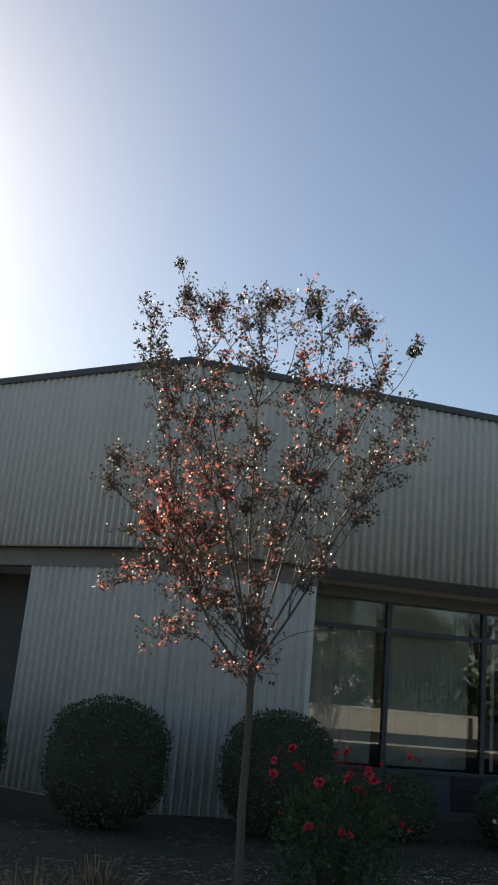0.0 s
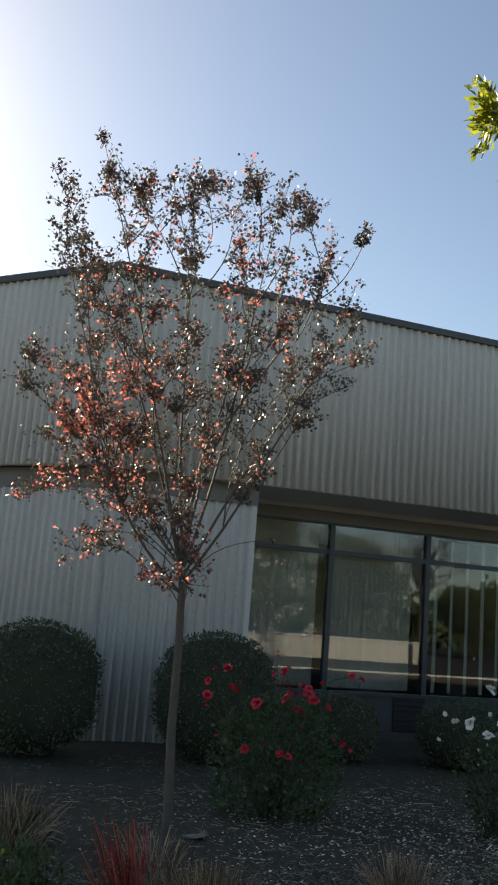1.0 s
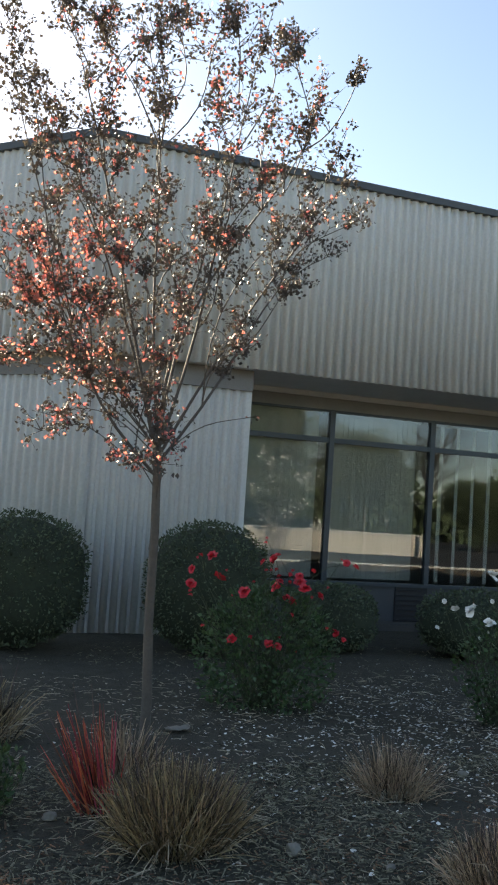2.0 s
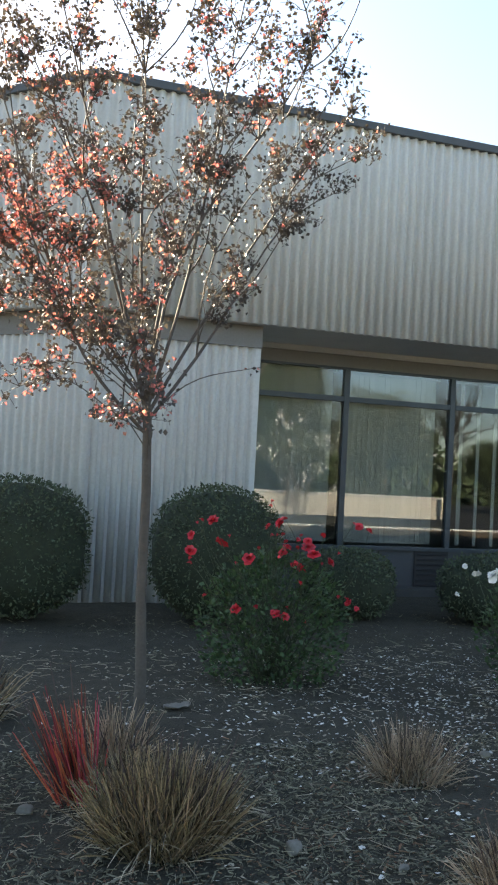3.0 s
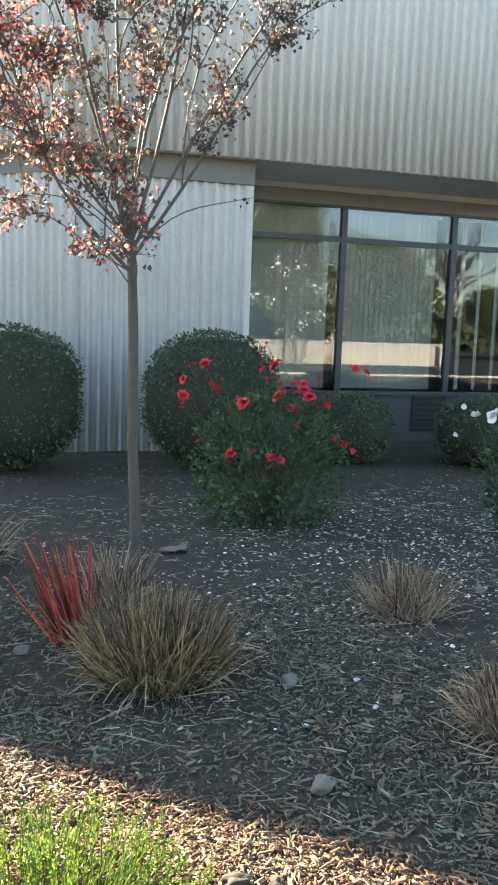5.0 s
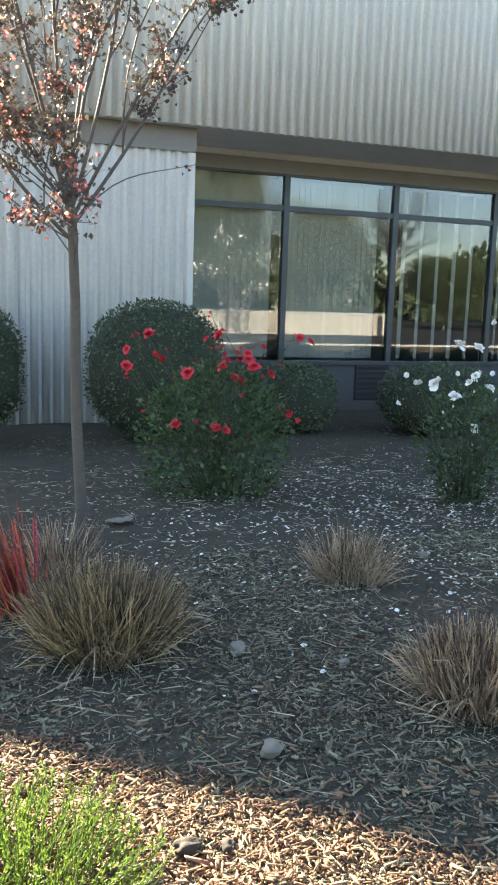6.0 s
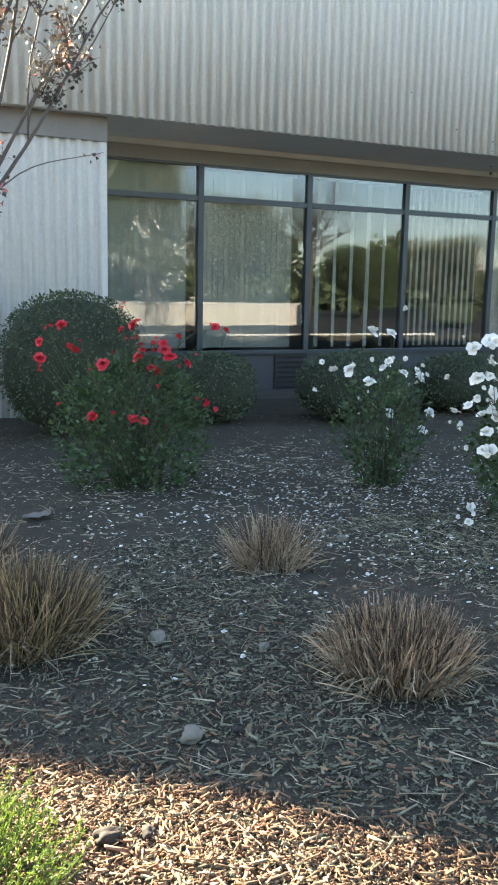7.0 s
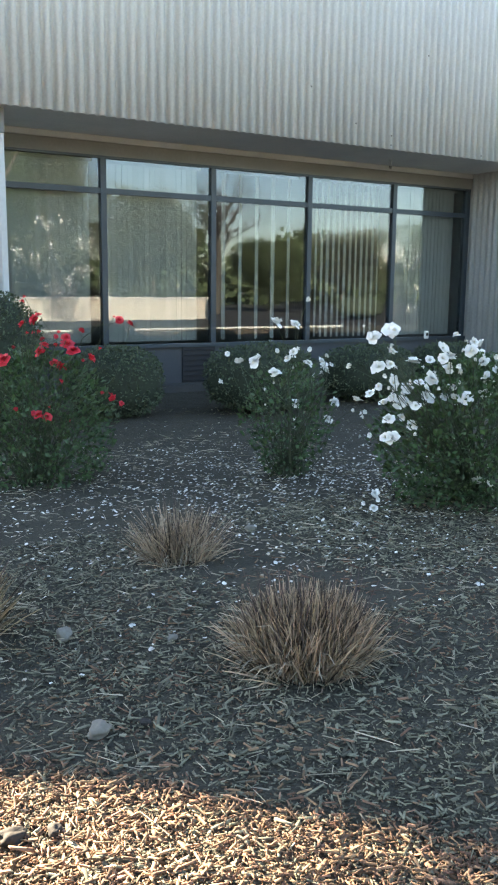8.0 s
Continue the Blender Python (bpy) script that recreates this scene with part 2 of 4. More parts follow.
# lower walls
w0, w1 = setback(0.27), setback(0.47)
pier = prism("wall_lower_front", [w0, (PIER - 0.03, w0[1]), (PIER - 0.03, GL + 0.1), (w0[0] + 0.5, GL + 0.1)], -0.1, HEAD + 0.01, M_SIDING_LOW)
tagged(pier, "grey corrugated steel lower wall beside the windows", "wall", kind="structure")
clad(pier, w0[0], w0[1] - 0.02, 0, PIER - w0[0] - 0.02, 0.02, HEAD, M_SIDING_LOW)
tagged(box("trim_pier", PIER - 0.075, PIER, w0[1] - 0.045, w0[1] + 0.06, 0.1, HEAD, M_SIDING_LOW, bevel=0.006), "pale folded corner trim of the lower wall", "trim", kind="structure")
tagged(box("wall_pier_return", PIER - 0.03, PIER - 0.005, w0[1] + 0.06, GL + 0.05, -0.1, LOW - 0.012, M_SIDING_LOW), "grey side wall of the window recess", "wall", kind="structure")
OPEN = 2.44                   # length of the angled lower wall up to the dark opening
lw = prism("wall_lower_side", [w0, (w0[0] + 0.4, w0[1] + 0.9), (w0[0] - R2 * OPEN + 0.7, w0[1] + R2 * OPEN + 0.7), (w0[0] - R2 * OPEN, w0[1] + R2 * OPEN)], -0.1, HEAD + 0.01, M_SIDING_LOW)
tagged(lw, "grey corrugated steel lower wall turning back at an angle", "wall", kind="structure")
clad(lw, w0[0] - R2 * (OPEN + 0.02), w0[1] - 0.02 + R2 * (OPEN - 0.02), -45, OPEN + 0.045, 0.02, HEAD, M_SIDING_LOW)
lb = setback(1.5)
# The opening's darkness is put into this backing wall's colour.
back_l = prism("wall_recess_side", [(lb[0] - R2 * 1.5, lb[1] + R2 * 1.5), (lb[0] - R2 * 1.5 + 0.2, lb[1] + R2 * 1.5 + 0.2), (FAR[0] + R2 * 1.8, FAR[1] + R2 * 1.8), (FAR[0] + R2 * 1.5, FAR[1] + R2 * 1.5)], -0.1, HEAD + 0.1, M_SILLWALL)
tagged(back_l, "backing wall coloured dark for the depth of the angled opening", "wall", kind="structure")
sof = prism("ceiling_recess_side", [b1, (b1[0] + 0.3, b1[1] + 1.6), (FAR[0] + R2 * 1.9, FAR[1] + R2 * 1.9), (FAR[0] + R2 * 0.40, FAR[1] + R2 * 0.40)], HEAD + 0.02, HEAD + 0.1, M_SOFFIT)
tagged(sof, "dull painted soffit over the angled recess", "soffit", kind="structure")
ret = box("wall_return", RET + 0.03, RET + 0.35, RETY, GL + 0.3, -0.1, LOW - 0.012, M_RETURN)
tagged(ret, "corrugated steel return wall ending the window recess, shade in its grey", "wall", kind="structure")
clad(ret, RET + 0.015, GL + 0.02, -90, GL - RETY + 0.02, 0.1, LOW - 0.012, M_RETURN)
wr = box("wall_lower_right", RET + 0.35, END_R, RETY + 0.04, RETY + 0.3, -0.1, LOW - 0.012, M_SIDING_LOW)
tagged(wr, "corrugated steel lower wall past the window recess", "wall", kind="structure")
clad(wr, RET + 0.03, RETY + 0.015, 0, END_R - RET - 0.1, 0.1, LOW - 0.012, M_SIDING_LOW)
tagged(box("wall_sill", PIER - 0.02, RET + 0.05, GL - 0.02, GL + 0.2, -0.1, SILL - 0.02, M_SILLWALL), "dark low wall under the windows", "wall", kind="structure")
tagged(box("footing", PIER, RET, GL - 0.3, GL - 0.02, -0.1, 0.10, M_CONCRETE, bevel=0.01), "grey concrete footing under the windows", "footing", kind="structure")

M_DARK_PANEL = mat("dark_panel_finish", (0.022, 0.022, 0.024), 0.7, 0.0, 0.15, 5, 60)
# a dark slatted panel, added for an unidentified dark rectangle under the windows
vent = tagged(new("dark_slatted_panel"), "dark slatted panel in the low wall", "vent")
vent.location = (7.62, GL - 0.02, 0.33)
part("frame", box_bm(-0.26, 0.26, -0.022, 0.0, -0.25, 0.27, 0.006), M_DARK_PANEL, vent)
for i in range(7):
    slat = part("slat", box_bm(-0.23, 0.23, -0.014, 0.014, -0.004, 0.004), M_DARK_PANEL, vent)
    slat.matrix_basis = pose(0, -0.026, -0.20 + 0.07 * i, 35, 0, 0)

# the window band: frame pieces and panes
win = tagged(new("window_1"), "dark framed tinted window band reflecting sky and trees", "window", kind="structure")
win.location = (PIER, GL, SILL)


def wpart(name, x0, x1, y0, y1, z0, z1, material, label="", bevel=0.004):
    ob = part(name, box_bm(x0 - PIER, x1 - PIER, y0 - GL, y1 - GL, z0 - SILL, z1 - SILL, bevel), material, win, label)
    return ob


wpart("window_sill", PIER, RET, GL - 0.07, GL + 0.08, SILL - 0.05, SILL, M_FRAME)
wpart("window_head", PIER, RET, GL - 0.04, GL + 0.06, WHEAD, WHEAD + 0.03, M_FRAME)
for i, x in enumerate(MULL):
    wpart("mullion", x - 0.045, x + 0.035, GL - 0.035, GL + 0.07, SILL, WHEAD, M_FRAME)
for a, b in zip(MULL, MULL[1:]):
    wpart("transom", a + 0.035, b - 0.045, GL - 0.03, GL + 0.06, TRANSOM - 0.035, TRANSOM + 0.035, M_FRAME)
    for z0, z1 in ((SILL, TRANSOM - 0.035), (TRANSOM + 0.035, WHEAD)):
        p = wpart("pane", a + 0.035, b - 0.045, GL + 0.004, GL + 0.010, z0, z1, M_GLASS, bevel=0)
        p.visible_shadow = False

# the room behind the glass
tagged(box("floor_room", PIER, RET + 0.3, GL + 0.2, 18.0, 0.0, 0.1, M_ROOM), "dim office floor behind the windows", "floor", kind="structure")
tagged(box("wall_room_back", PIER - 0.2, RET + 0.4, 18.0, 18.2, 0, 3.4, M_ROOM), "dim office back wall", "wall", kind="structure")
tagged(box("wall_room_left", PIER - 0.2, PIER, GL + 0.2, 18.0, 0, 3.4, M_ROOM), "dim office side wall", "wall", kind="structure")
tagged(box("wall_room_right", RET + 0.05, RET + 0.3, GL + 0.3, 18.0, 0, 3.4, M_ROOM), "dim office side wall", "wall", kind="structure")
tagged(box("ceiling_room", PIER - 0.2, RET + 0.4, GL + 0.14, 18.2, 3.24, 3.4, M_ROOM), "dim office ceiling", "ceiling", kind="structure")


def blind(x0, x1, step, width, turn, label):
    th = tagged(new("vertical_blind"), label, "blind", "vertical blinds")
    th.location = (x0, GL + 0.16, SILL + 0.03)
    part("head_rail", box_bm(0, x1 - x0, -0.02, 0.03, WHEAD - SILL - 0.06, WHEAD - SILL - 0.01), M_BLIND, th)
    me = None
    n = int((x1 - x0) / step)
    for i in range(n):
        if me is None:
            bm = box_bm(-width / 2, width / 2, -0.001, 0.001, 0, WHEAD - SILL - 0.06)
            ob = part("slat", bm, M_BLIND, th)
            me = ob.data
        else:
            ob = new("slat", me)
            ob.parent = th
        ob.matrix_basis = pose((i + 0.5) * step, 0, 0, 0, 0, turn + random.uniform(-6, 6))


blind(4.9, 6.15, 0.080, 0.089, 8, "closed cream fabric vertical blind behind the glass")
blind(6.33, 7.75, 0.080, 0.089, 10, "closed cream fabric vertical blind behind the glass")
blind(7.98, 9.4, 0.28, 0.089, 25, "open cream fabric vertical blind with wide gaps")
blind(9.58, 11.03, 0.110, 0.089, 30, "half-open cream fabric vertical blind behind the glass")
blind(11.2, 12.62, 0.080, 0.089, 8, "closed cream fabric vertical blind behind the glass")

# ---- across the car park, seen in the glass ----
pw = tagged(new("boundary_wall"), "pale stucco low wall across the car park", "wall", kind="structure")
pw.location = (11, -11.2, 0)
part("body", box_bm(0, 10.15, -0.12, 0.12, -0.1, 0.84), M_STUCCO, pw)
part("coping", box_bm(-0.04, 10.19, -0.17, 0.17, 0.84, 0.93, 0.015), M_KERB, pw)
part("post", box_bm(9.65, 9.82, 0.13, 0.22, -0.1, 0.84), M_FRAME, pw, "dark post")

# ---- plant materials ----
M_BARK = mat("smooth_bark", (0.092, 0.08, 0.068), 0.75, 0.0, 0.25, 9, 60, 0.25, 0.004)
M_TWIG = mat("dark_twig", (0.095, 0.075, 0.062), 0.7, 0.0, 0.2, 9, 60)
M_LEAF_DARK = mat("tree_leaf_olive", (0.078, 0.070, 0.064), 0.52, 0.0, 0.1, 4, 30, rand="island", spread=0.35, hue=0.03, sub=0.20, transl=(1.1, 1.0, 0.8))
M_LEAF_RED = mat("tree_leaf_red", (0.50, 0.22, 0.185), 0.50, 0.0, 0.1, 4, 30, rand="island", spread=0.35, hue=0.025, sub=0.45, transl=(1.35, 0.95, 0.90))
M_SEED = mat("dry_seed_heads", (0.07, 0.055, 0.04), 0.8, 0.0, 0.2, 9, 60, rand="island")
M_LIME = mat("lime_leaf", (0.20, 0.24, 0.045), 0.40, 0.0, 0.1, 4, 30, rand="island", spread=0.3, hue=0.02, sub=0.40, transl=(1.5, 1.4, 0.6))
M_BOX = mat("clipped_shrub_leaf", (0.092, 0.115, 0.072), 0.75, 0.0, 0.15, 3, 30, rand="island", spread=0.4, hue=0.015, spec=0.12)
# Hull under the leaves: the shade between them is put into its colour.
M_BOX_CORE = mat("shrub_inner_shade", (0.03, 0.04, 0.022), 0.9, 0.0, 0.3, 5, 40)
M_ROSELEAF = mat("rose_leaf", (0.060, 0.105, 0.044), 0.45, 0.0, 0.15, 3, 30, rand="island", spread=0.4, hue=0.02, sub=0.2, transl=(1.3, 1.4, 0.8))
M_STEM = mat("rose_stem", (0.05, 0.065, 0.032), 0.6, 0.0, 0.2, 9, 60)
M_RED = mat("red_petal", (0.62, 0.03, 0.05), 0.55, 0.0, 0.1, 20, 90, rand="island", spread=0.2)
M_WHITE = mat("white_petal", (0.83, 0.815, 0.76), 0.6, 0.0, 0.04, 20, 90, rand="island", spread=0.06)
M_PETAL = mat("faded_petal", (0.74, 0.72, 0.65), 0.7, 0.0, 0.1, 20, 90, rand="island", spread=0.35)
M_STAMEN = mat("stamen", (0.62, 0.52, 0.27), 0.7, 0.0, 0.2, 40, 200)
M_SEDGE = mat("dry_sedge", (0.310, 0.245, 0.175), 0.6, 0.0, 0.3, 6, 40, rand="island", spread=0.9, hue=0.015, sub=0.25, transl=(1.3, 1.0, 0.7))
M_SEDGE_GREEN = mat("olive_sedge", (0.235, 0.185, 0.115), 0.6, 0.0, 0.3, 6, 40, rand="island", spread=0.9, hue=0.02, sub=0.25, transl=(1.2, 1.1, 0.7))
M_SPIKE = mat("dark_dead_blade", (0.075, 0.052, 0.045), 0.7, 0.0, 0.3, 6, 40, rand="island", spread=0.5)
M_REDGRASS = mat("red_grass", (0.36, 0.085, 0.06), 0.5, 0.0, 0.2, 6, 40, rand="island", spread=0.8, hue=0.045, sub=0.35, transl=(1.5, 0.9, 0.8))
M_FINE = mat("fine_green_leaf", (0.105, 0.160, 0.043), 0.55, 0.0, 0.15, 6, 40, rand="island", spread=0.4, hue=0.02, sub=0.35, transl=(1.3, 1.4, 0.6))
M_CHIP = mat("wood_chip", (0.190, 0.110, 0.062), 0.85, 0.0, 0.2, 12, 90, rand="island", spread=0.65, hue=0.012)
M_CHIP_ONE = mat("wood_chip_single", (0.25, 0.155, 0.09), 0.85, 0.0, 0.2, 12, 90, rand="object", spread=0.5, hue=0.012)
# Same chips, darker and greyer: the building's shade is put into this colour.
M_CHIP_SHADE = mat("shaded_chip", (0.160, 0.150, 0.100), 0.9, 0.0, 0.2, 12, 90, rand="island", spread=0.85, hue=0.01)
M_STRAW = mat("dead_straw", (0.42, 0.36, 0.26), 0.75, 0.0, 0.15, 8, 60, rand="island", spread=0.35)
M_STONE = mat("grey_stone", (0.205, 0.19, 0.155), 0.85, 0.0, 0.2, 14, 90, 0.3, 0.006)
M_DARK_BROWN = mat("dark_brown", (0.032, 0.027, 0.022), 0.85, 0.0, 0.2, 14, 90, 0.3, 0.006)
M_FAR = mat("far_tree_leaf", (0.060, 0.080, 0.040), 0.8, 0.0, 0.15, 1, 6, spec=0.2, rand="island", spread=0.3, hue=0.02)
M_FAR_GREY = mat("far_tree_leaf_grey", (0.085, 0.095, 0.062), 0.8, 0.0, 0.15, 1, 6, spec=0.2, rand="island", spread=0.25, hue=0.02)

rng = np.random.default_rng(7)


# ---- plant builders ----
def unit(v):
    return v / np.maximum(np.linalg.norm(v, axis=-1, keepdims=True), 1e-9)


def mesh_np(name, verts, faces, material, parent=None, label="", smooth=False):
    """A mesh object from arrays: verts (n,3), faces (m,k)."""
    me = bpy.data.meshes.new(name)
    n, (m, k) = len(verts), faces.shape
    me.vertices.add(n)
    me.vertices.foreach_set("co", np.asarray(verts, np.float32).ravel())
    me.loops.add(m * k)
    me.polygons.add(m)
    me.loops.foreach_set("vertex_index", faces.astype(np.int32).ravel())
    me.polygons.foreach_set("loop_start", np.arange(m, dtype=np.int32) * k)
    if smooth:
        me.polygons.foreach_set("use_smooth", np.ones(m, bool))
    me.update(calc_edges=True)
    me.materials.append(material)
    ob = new(name, me)
    if parent:
        ob.parent = parent
    if label:
        ob["label"] = label
    return ob


def leaves(at, way, length, width, curl=0.25):
    """Folded pointed leaves: places (n,3), directions (n,3), lengths (n). Six triangles' worth of outline in four faces."""
    n = len(at)
    way = unit(way)
    side = unit(np.cross(way, unit(rng.normal(size=(n, 3)))))
    up = np.cross(side, way)
    L, W = length[:, None], (length * width)[:, None]
    v = np.stack([at, at + way * L * 0.45 + side * W * 0.5 + up * W * curl, at + way * L, at + way * L * 0.45 - side * W * 0.5 + up * W * curl], 1)
    base = np.arange(n)[:, None] * 4
    f = np.concatenate([base + [0, 1, 2], base + [0, 2, 3]])
    return v.reshape(-1, 3), f


def blades(root, way, length, width, droop, seg=4):
    """Tapered curved strips: roots (n,3), starting directions, lengths, widths, droop (n)."""
    n = len(root)
    way = unit(way)
    flat = unit(np.cross(way, unit(rng.normal(size=(n, 3)) * [1, 1, 0.2])))
    pts, p, d = [], root.copy(), way.copy()
    for i in range(seg + 1):
        w = (width * (1 - 0.65 * (i / seg) ** 2))[:, None]
        pts += [p - flat * w / 2, p + flat * w / 2]
        p = p + d * (length / seg)[:, None]
        d = unit(d + np.array([0, 0, -1.0]) * (droop * (i + 1) / seg)[:, None])
    v = np.stack(pts, 1)
    k = 2 * (seg + 1)
    base = np.arange(n)[:, None] * k
    f = np.concatenate([base + [2 * i, 2 * i + 1, 2 * i + 3, 2 * i + 2] for i in range(seg)])
    return v.reshape(-1, 3), f


def tube(points, r0, r1, sides=6):
    """A tapered tube along points."""
    P = np.asarray(points, float)
    n = len(P)
    T = unit(np.gradient(P, axis=0))
    ref = np.array([0.31, 0.95, 0.05])
    A = unit(np.cross(T, ref))
    B = np.cross(T, A)
    r = np.linspace(r0, r1, n)[:, None, None]
    a = np.linspace(0, 2 * np.pi, sides, endpoint=False)
    ring = P[:, None, :] + r * (np.cos(a)[None, :, None] * A[:, None, :] + np.sin(a)[None, :, None] * B[:, None, :])
    v = ring.reshape(-1, 3)
    f = [(i * sides + j, i * sides + (j + 1) % sides, (i + 1) * sides + (j + 1) % sides, (i + 1) * sides + j) for i in range(n - 1) for j in range(sides)]
    return v, np.array(f)


def join(pieces):
    vs, fs, o = [], [], 0
    for v, f in pieces:
        vs.append(v)
        fs.append(f + o)
        o += len(v)
    return np.concatenate(vs), np.concatenate(fs)


def bend(a, b, sag, n=9, wob=0.03):
    """A branch line from a to b that leaves steeply and arches by sag."""
    a, b = np.asarray(a, float), np.asarray(b, float)
    t = np.linspace(0, 1, n)[:, None]
    w = rng.normal(size=3) * wob
    w2 = rng.normal(size=3) * wob
    p = a + (b - a) * t + np.array([0, 0, 1]) * sag * np.sin(np.pi * t) + w * np.sin(np.pi * t) + w2 * np.sin(2 * np.pi * t)
    return p


def thing(name, x, y, z, label, category, group="", kind=""):
    th = tagged(new(name), label, category, group, kind)
    th.location = (x, y, z)
    return th


# ---- the red-leaved tree before the corner ----
TREE = np.array([2.507, 6.26, 0.0])
tree = thing("tree", *TREE, "young multi-stemmed tree with olive and red autumn leaves", "tree")
fork = np.array([-0.06, -0.04, 1.92])
stem = np.array([[0, 0, -0.15], [0.0, 0.0, 0.3], [-0.03, -0.01, 0.8], [-0.035, -0.02, 1.4], fork])
mesh_np("trunk", *tube(stem, 0.036, 0.026, 12), M_BARK, tree, "slim smooth pale-brown trunk", smooth=True)
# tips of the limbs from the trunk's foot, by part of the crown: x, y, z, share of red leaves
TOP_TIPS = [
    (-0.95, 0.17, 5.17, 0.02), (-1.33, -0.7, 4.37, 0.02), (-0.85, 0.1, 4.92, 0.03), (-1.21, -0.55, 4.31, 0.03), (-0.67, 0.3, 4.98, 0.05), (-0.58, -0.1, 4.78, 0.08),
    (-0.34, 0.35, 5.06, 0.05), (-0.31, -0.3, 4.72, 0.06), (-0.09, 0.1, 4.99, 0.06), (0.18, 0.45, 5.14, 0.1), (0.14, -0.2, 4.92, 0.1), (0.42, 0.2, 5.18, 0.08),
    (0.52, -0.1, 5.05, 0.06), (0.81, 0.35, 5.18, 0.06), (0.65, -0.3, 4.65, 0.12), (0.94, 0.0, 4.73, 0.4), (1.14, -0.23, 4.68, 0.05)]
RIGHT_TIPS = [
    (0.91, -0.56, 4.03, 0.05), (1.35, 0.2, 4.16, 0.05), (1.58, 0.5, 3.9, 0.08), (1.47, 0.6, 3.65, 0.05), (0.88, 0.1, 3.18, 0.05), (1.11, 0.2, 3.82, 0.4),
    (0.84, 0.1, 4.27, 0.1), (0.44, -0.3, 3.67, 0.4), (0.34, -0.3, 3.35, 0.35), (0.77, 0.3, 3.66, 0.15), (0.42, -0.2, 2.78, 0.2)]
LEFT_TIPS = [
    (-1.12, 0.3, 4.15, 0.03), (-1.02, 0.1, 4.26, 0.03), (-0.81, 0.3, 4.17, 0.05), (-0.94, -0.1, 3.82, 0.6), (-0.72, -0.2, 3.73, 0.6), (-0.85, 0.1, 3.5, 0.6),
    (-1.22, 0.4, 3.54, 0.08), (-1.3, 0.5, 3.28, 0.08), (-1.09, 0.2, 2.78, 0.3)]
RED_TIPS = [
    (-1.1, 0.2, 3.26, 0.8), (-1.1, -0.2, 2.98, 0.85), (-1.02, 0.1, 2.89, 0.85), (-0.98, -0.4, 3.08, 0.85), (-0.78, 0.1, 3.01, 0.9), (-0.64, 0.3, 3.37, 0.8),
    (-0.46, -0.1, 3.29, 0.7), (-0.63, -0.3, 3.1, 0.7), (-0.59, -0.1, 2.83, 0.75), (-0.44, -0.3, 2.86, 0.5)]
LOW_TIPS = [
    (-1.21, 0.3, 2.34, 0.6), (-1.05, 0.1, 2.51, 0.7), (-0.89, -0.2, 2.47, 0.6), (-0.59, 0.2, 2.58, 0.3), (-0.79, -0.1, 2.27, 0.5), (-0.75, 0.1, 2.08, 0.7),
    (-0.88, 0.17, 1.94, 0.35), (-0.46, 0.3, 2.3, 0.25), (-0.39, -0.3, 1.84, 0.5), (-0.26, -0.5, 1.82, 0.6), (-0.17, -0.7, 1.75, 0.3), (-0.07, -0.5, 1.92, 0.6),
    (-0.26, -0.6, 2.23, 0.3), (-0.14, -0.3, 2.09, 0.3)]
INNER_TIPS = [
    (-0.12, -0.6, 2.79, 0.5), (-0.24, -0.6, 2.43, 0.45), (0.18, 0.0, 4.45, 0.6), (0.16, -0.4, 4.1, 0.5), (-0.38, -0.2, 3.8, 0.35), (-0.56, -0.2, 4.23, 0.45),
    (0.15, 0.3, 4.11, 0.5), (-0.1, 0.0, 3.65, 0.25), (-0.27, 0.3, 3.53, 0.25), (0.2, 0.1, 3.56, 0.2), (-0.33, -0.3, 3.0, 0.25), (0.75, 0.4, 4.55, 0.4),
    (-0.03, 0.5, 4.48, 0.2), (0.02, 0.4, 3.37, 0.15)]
dark_at, dark_way, red_at, red_way, twigs = [], [], [], [], []


def leafy(line, count, red, spread, start=0.3):
    """Leaves in loose pairs along the outer part of a twig."""
    n = len(line)
    for _ in range(count):
        u = (start + (1 - start) * rng.random()) * (n - 1)
        i = min(int(u), n - 2)
        p = line[i] + (line[i + 1] - line[i]) * (u - i) + rng.normal(size=3) * spread
        w = rng.normal(size=3) + [0, 0, -0.25]
        if rng.random() < red:
            red_at.append(p)
            red_way.append(w)
        else:
            dark_at.append(p)
            dark_way.append(w)


def spray(base, out, reach, red, count):
    """One twig with its side twigs and their leaves."""
    tl = bend(base, base + out * reach, 0.01, 5, 0.012)
    twigs.append(tube(tl, 0.0034, 0.0012, 4))
    leafy(tl, count, red, 0.020, 0.2)
    for _ in range(2):
        j = int(rng.integers(1, 5))
        o2 = unit(out + rng.normal(size=3) * 0.6)
        t2 = bend(tl[j], tl[j] + o2 * reach * rng.uniform(0.3, 0.6), 0.005, 4, 0.006)
        twigs.append(tube(t2, 0.002, 0.0009, 3))
        leafy(t2, count // 2 + 1, red, 0.018, 0.2)


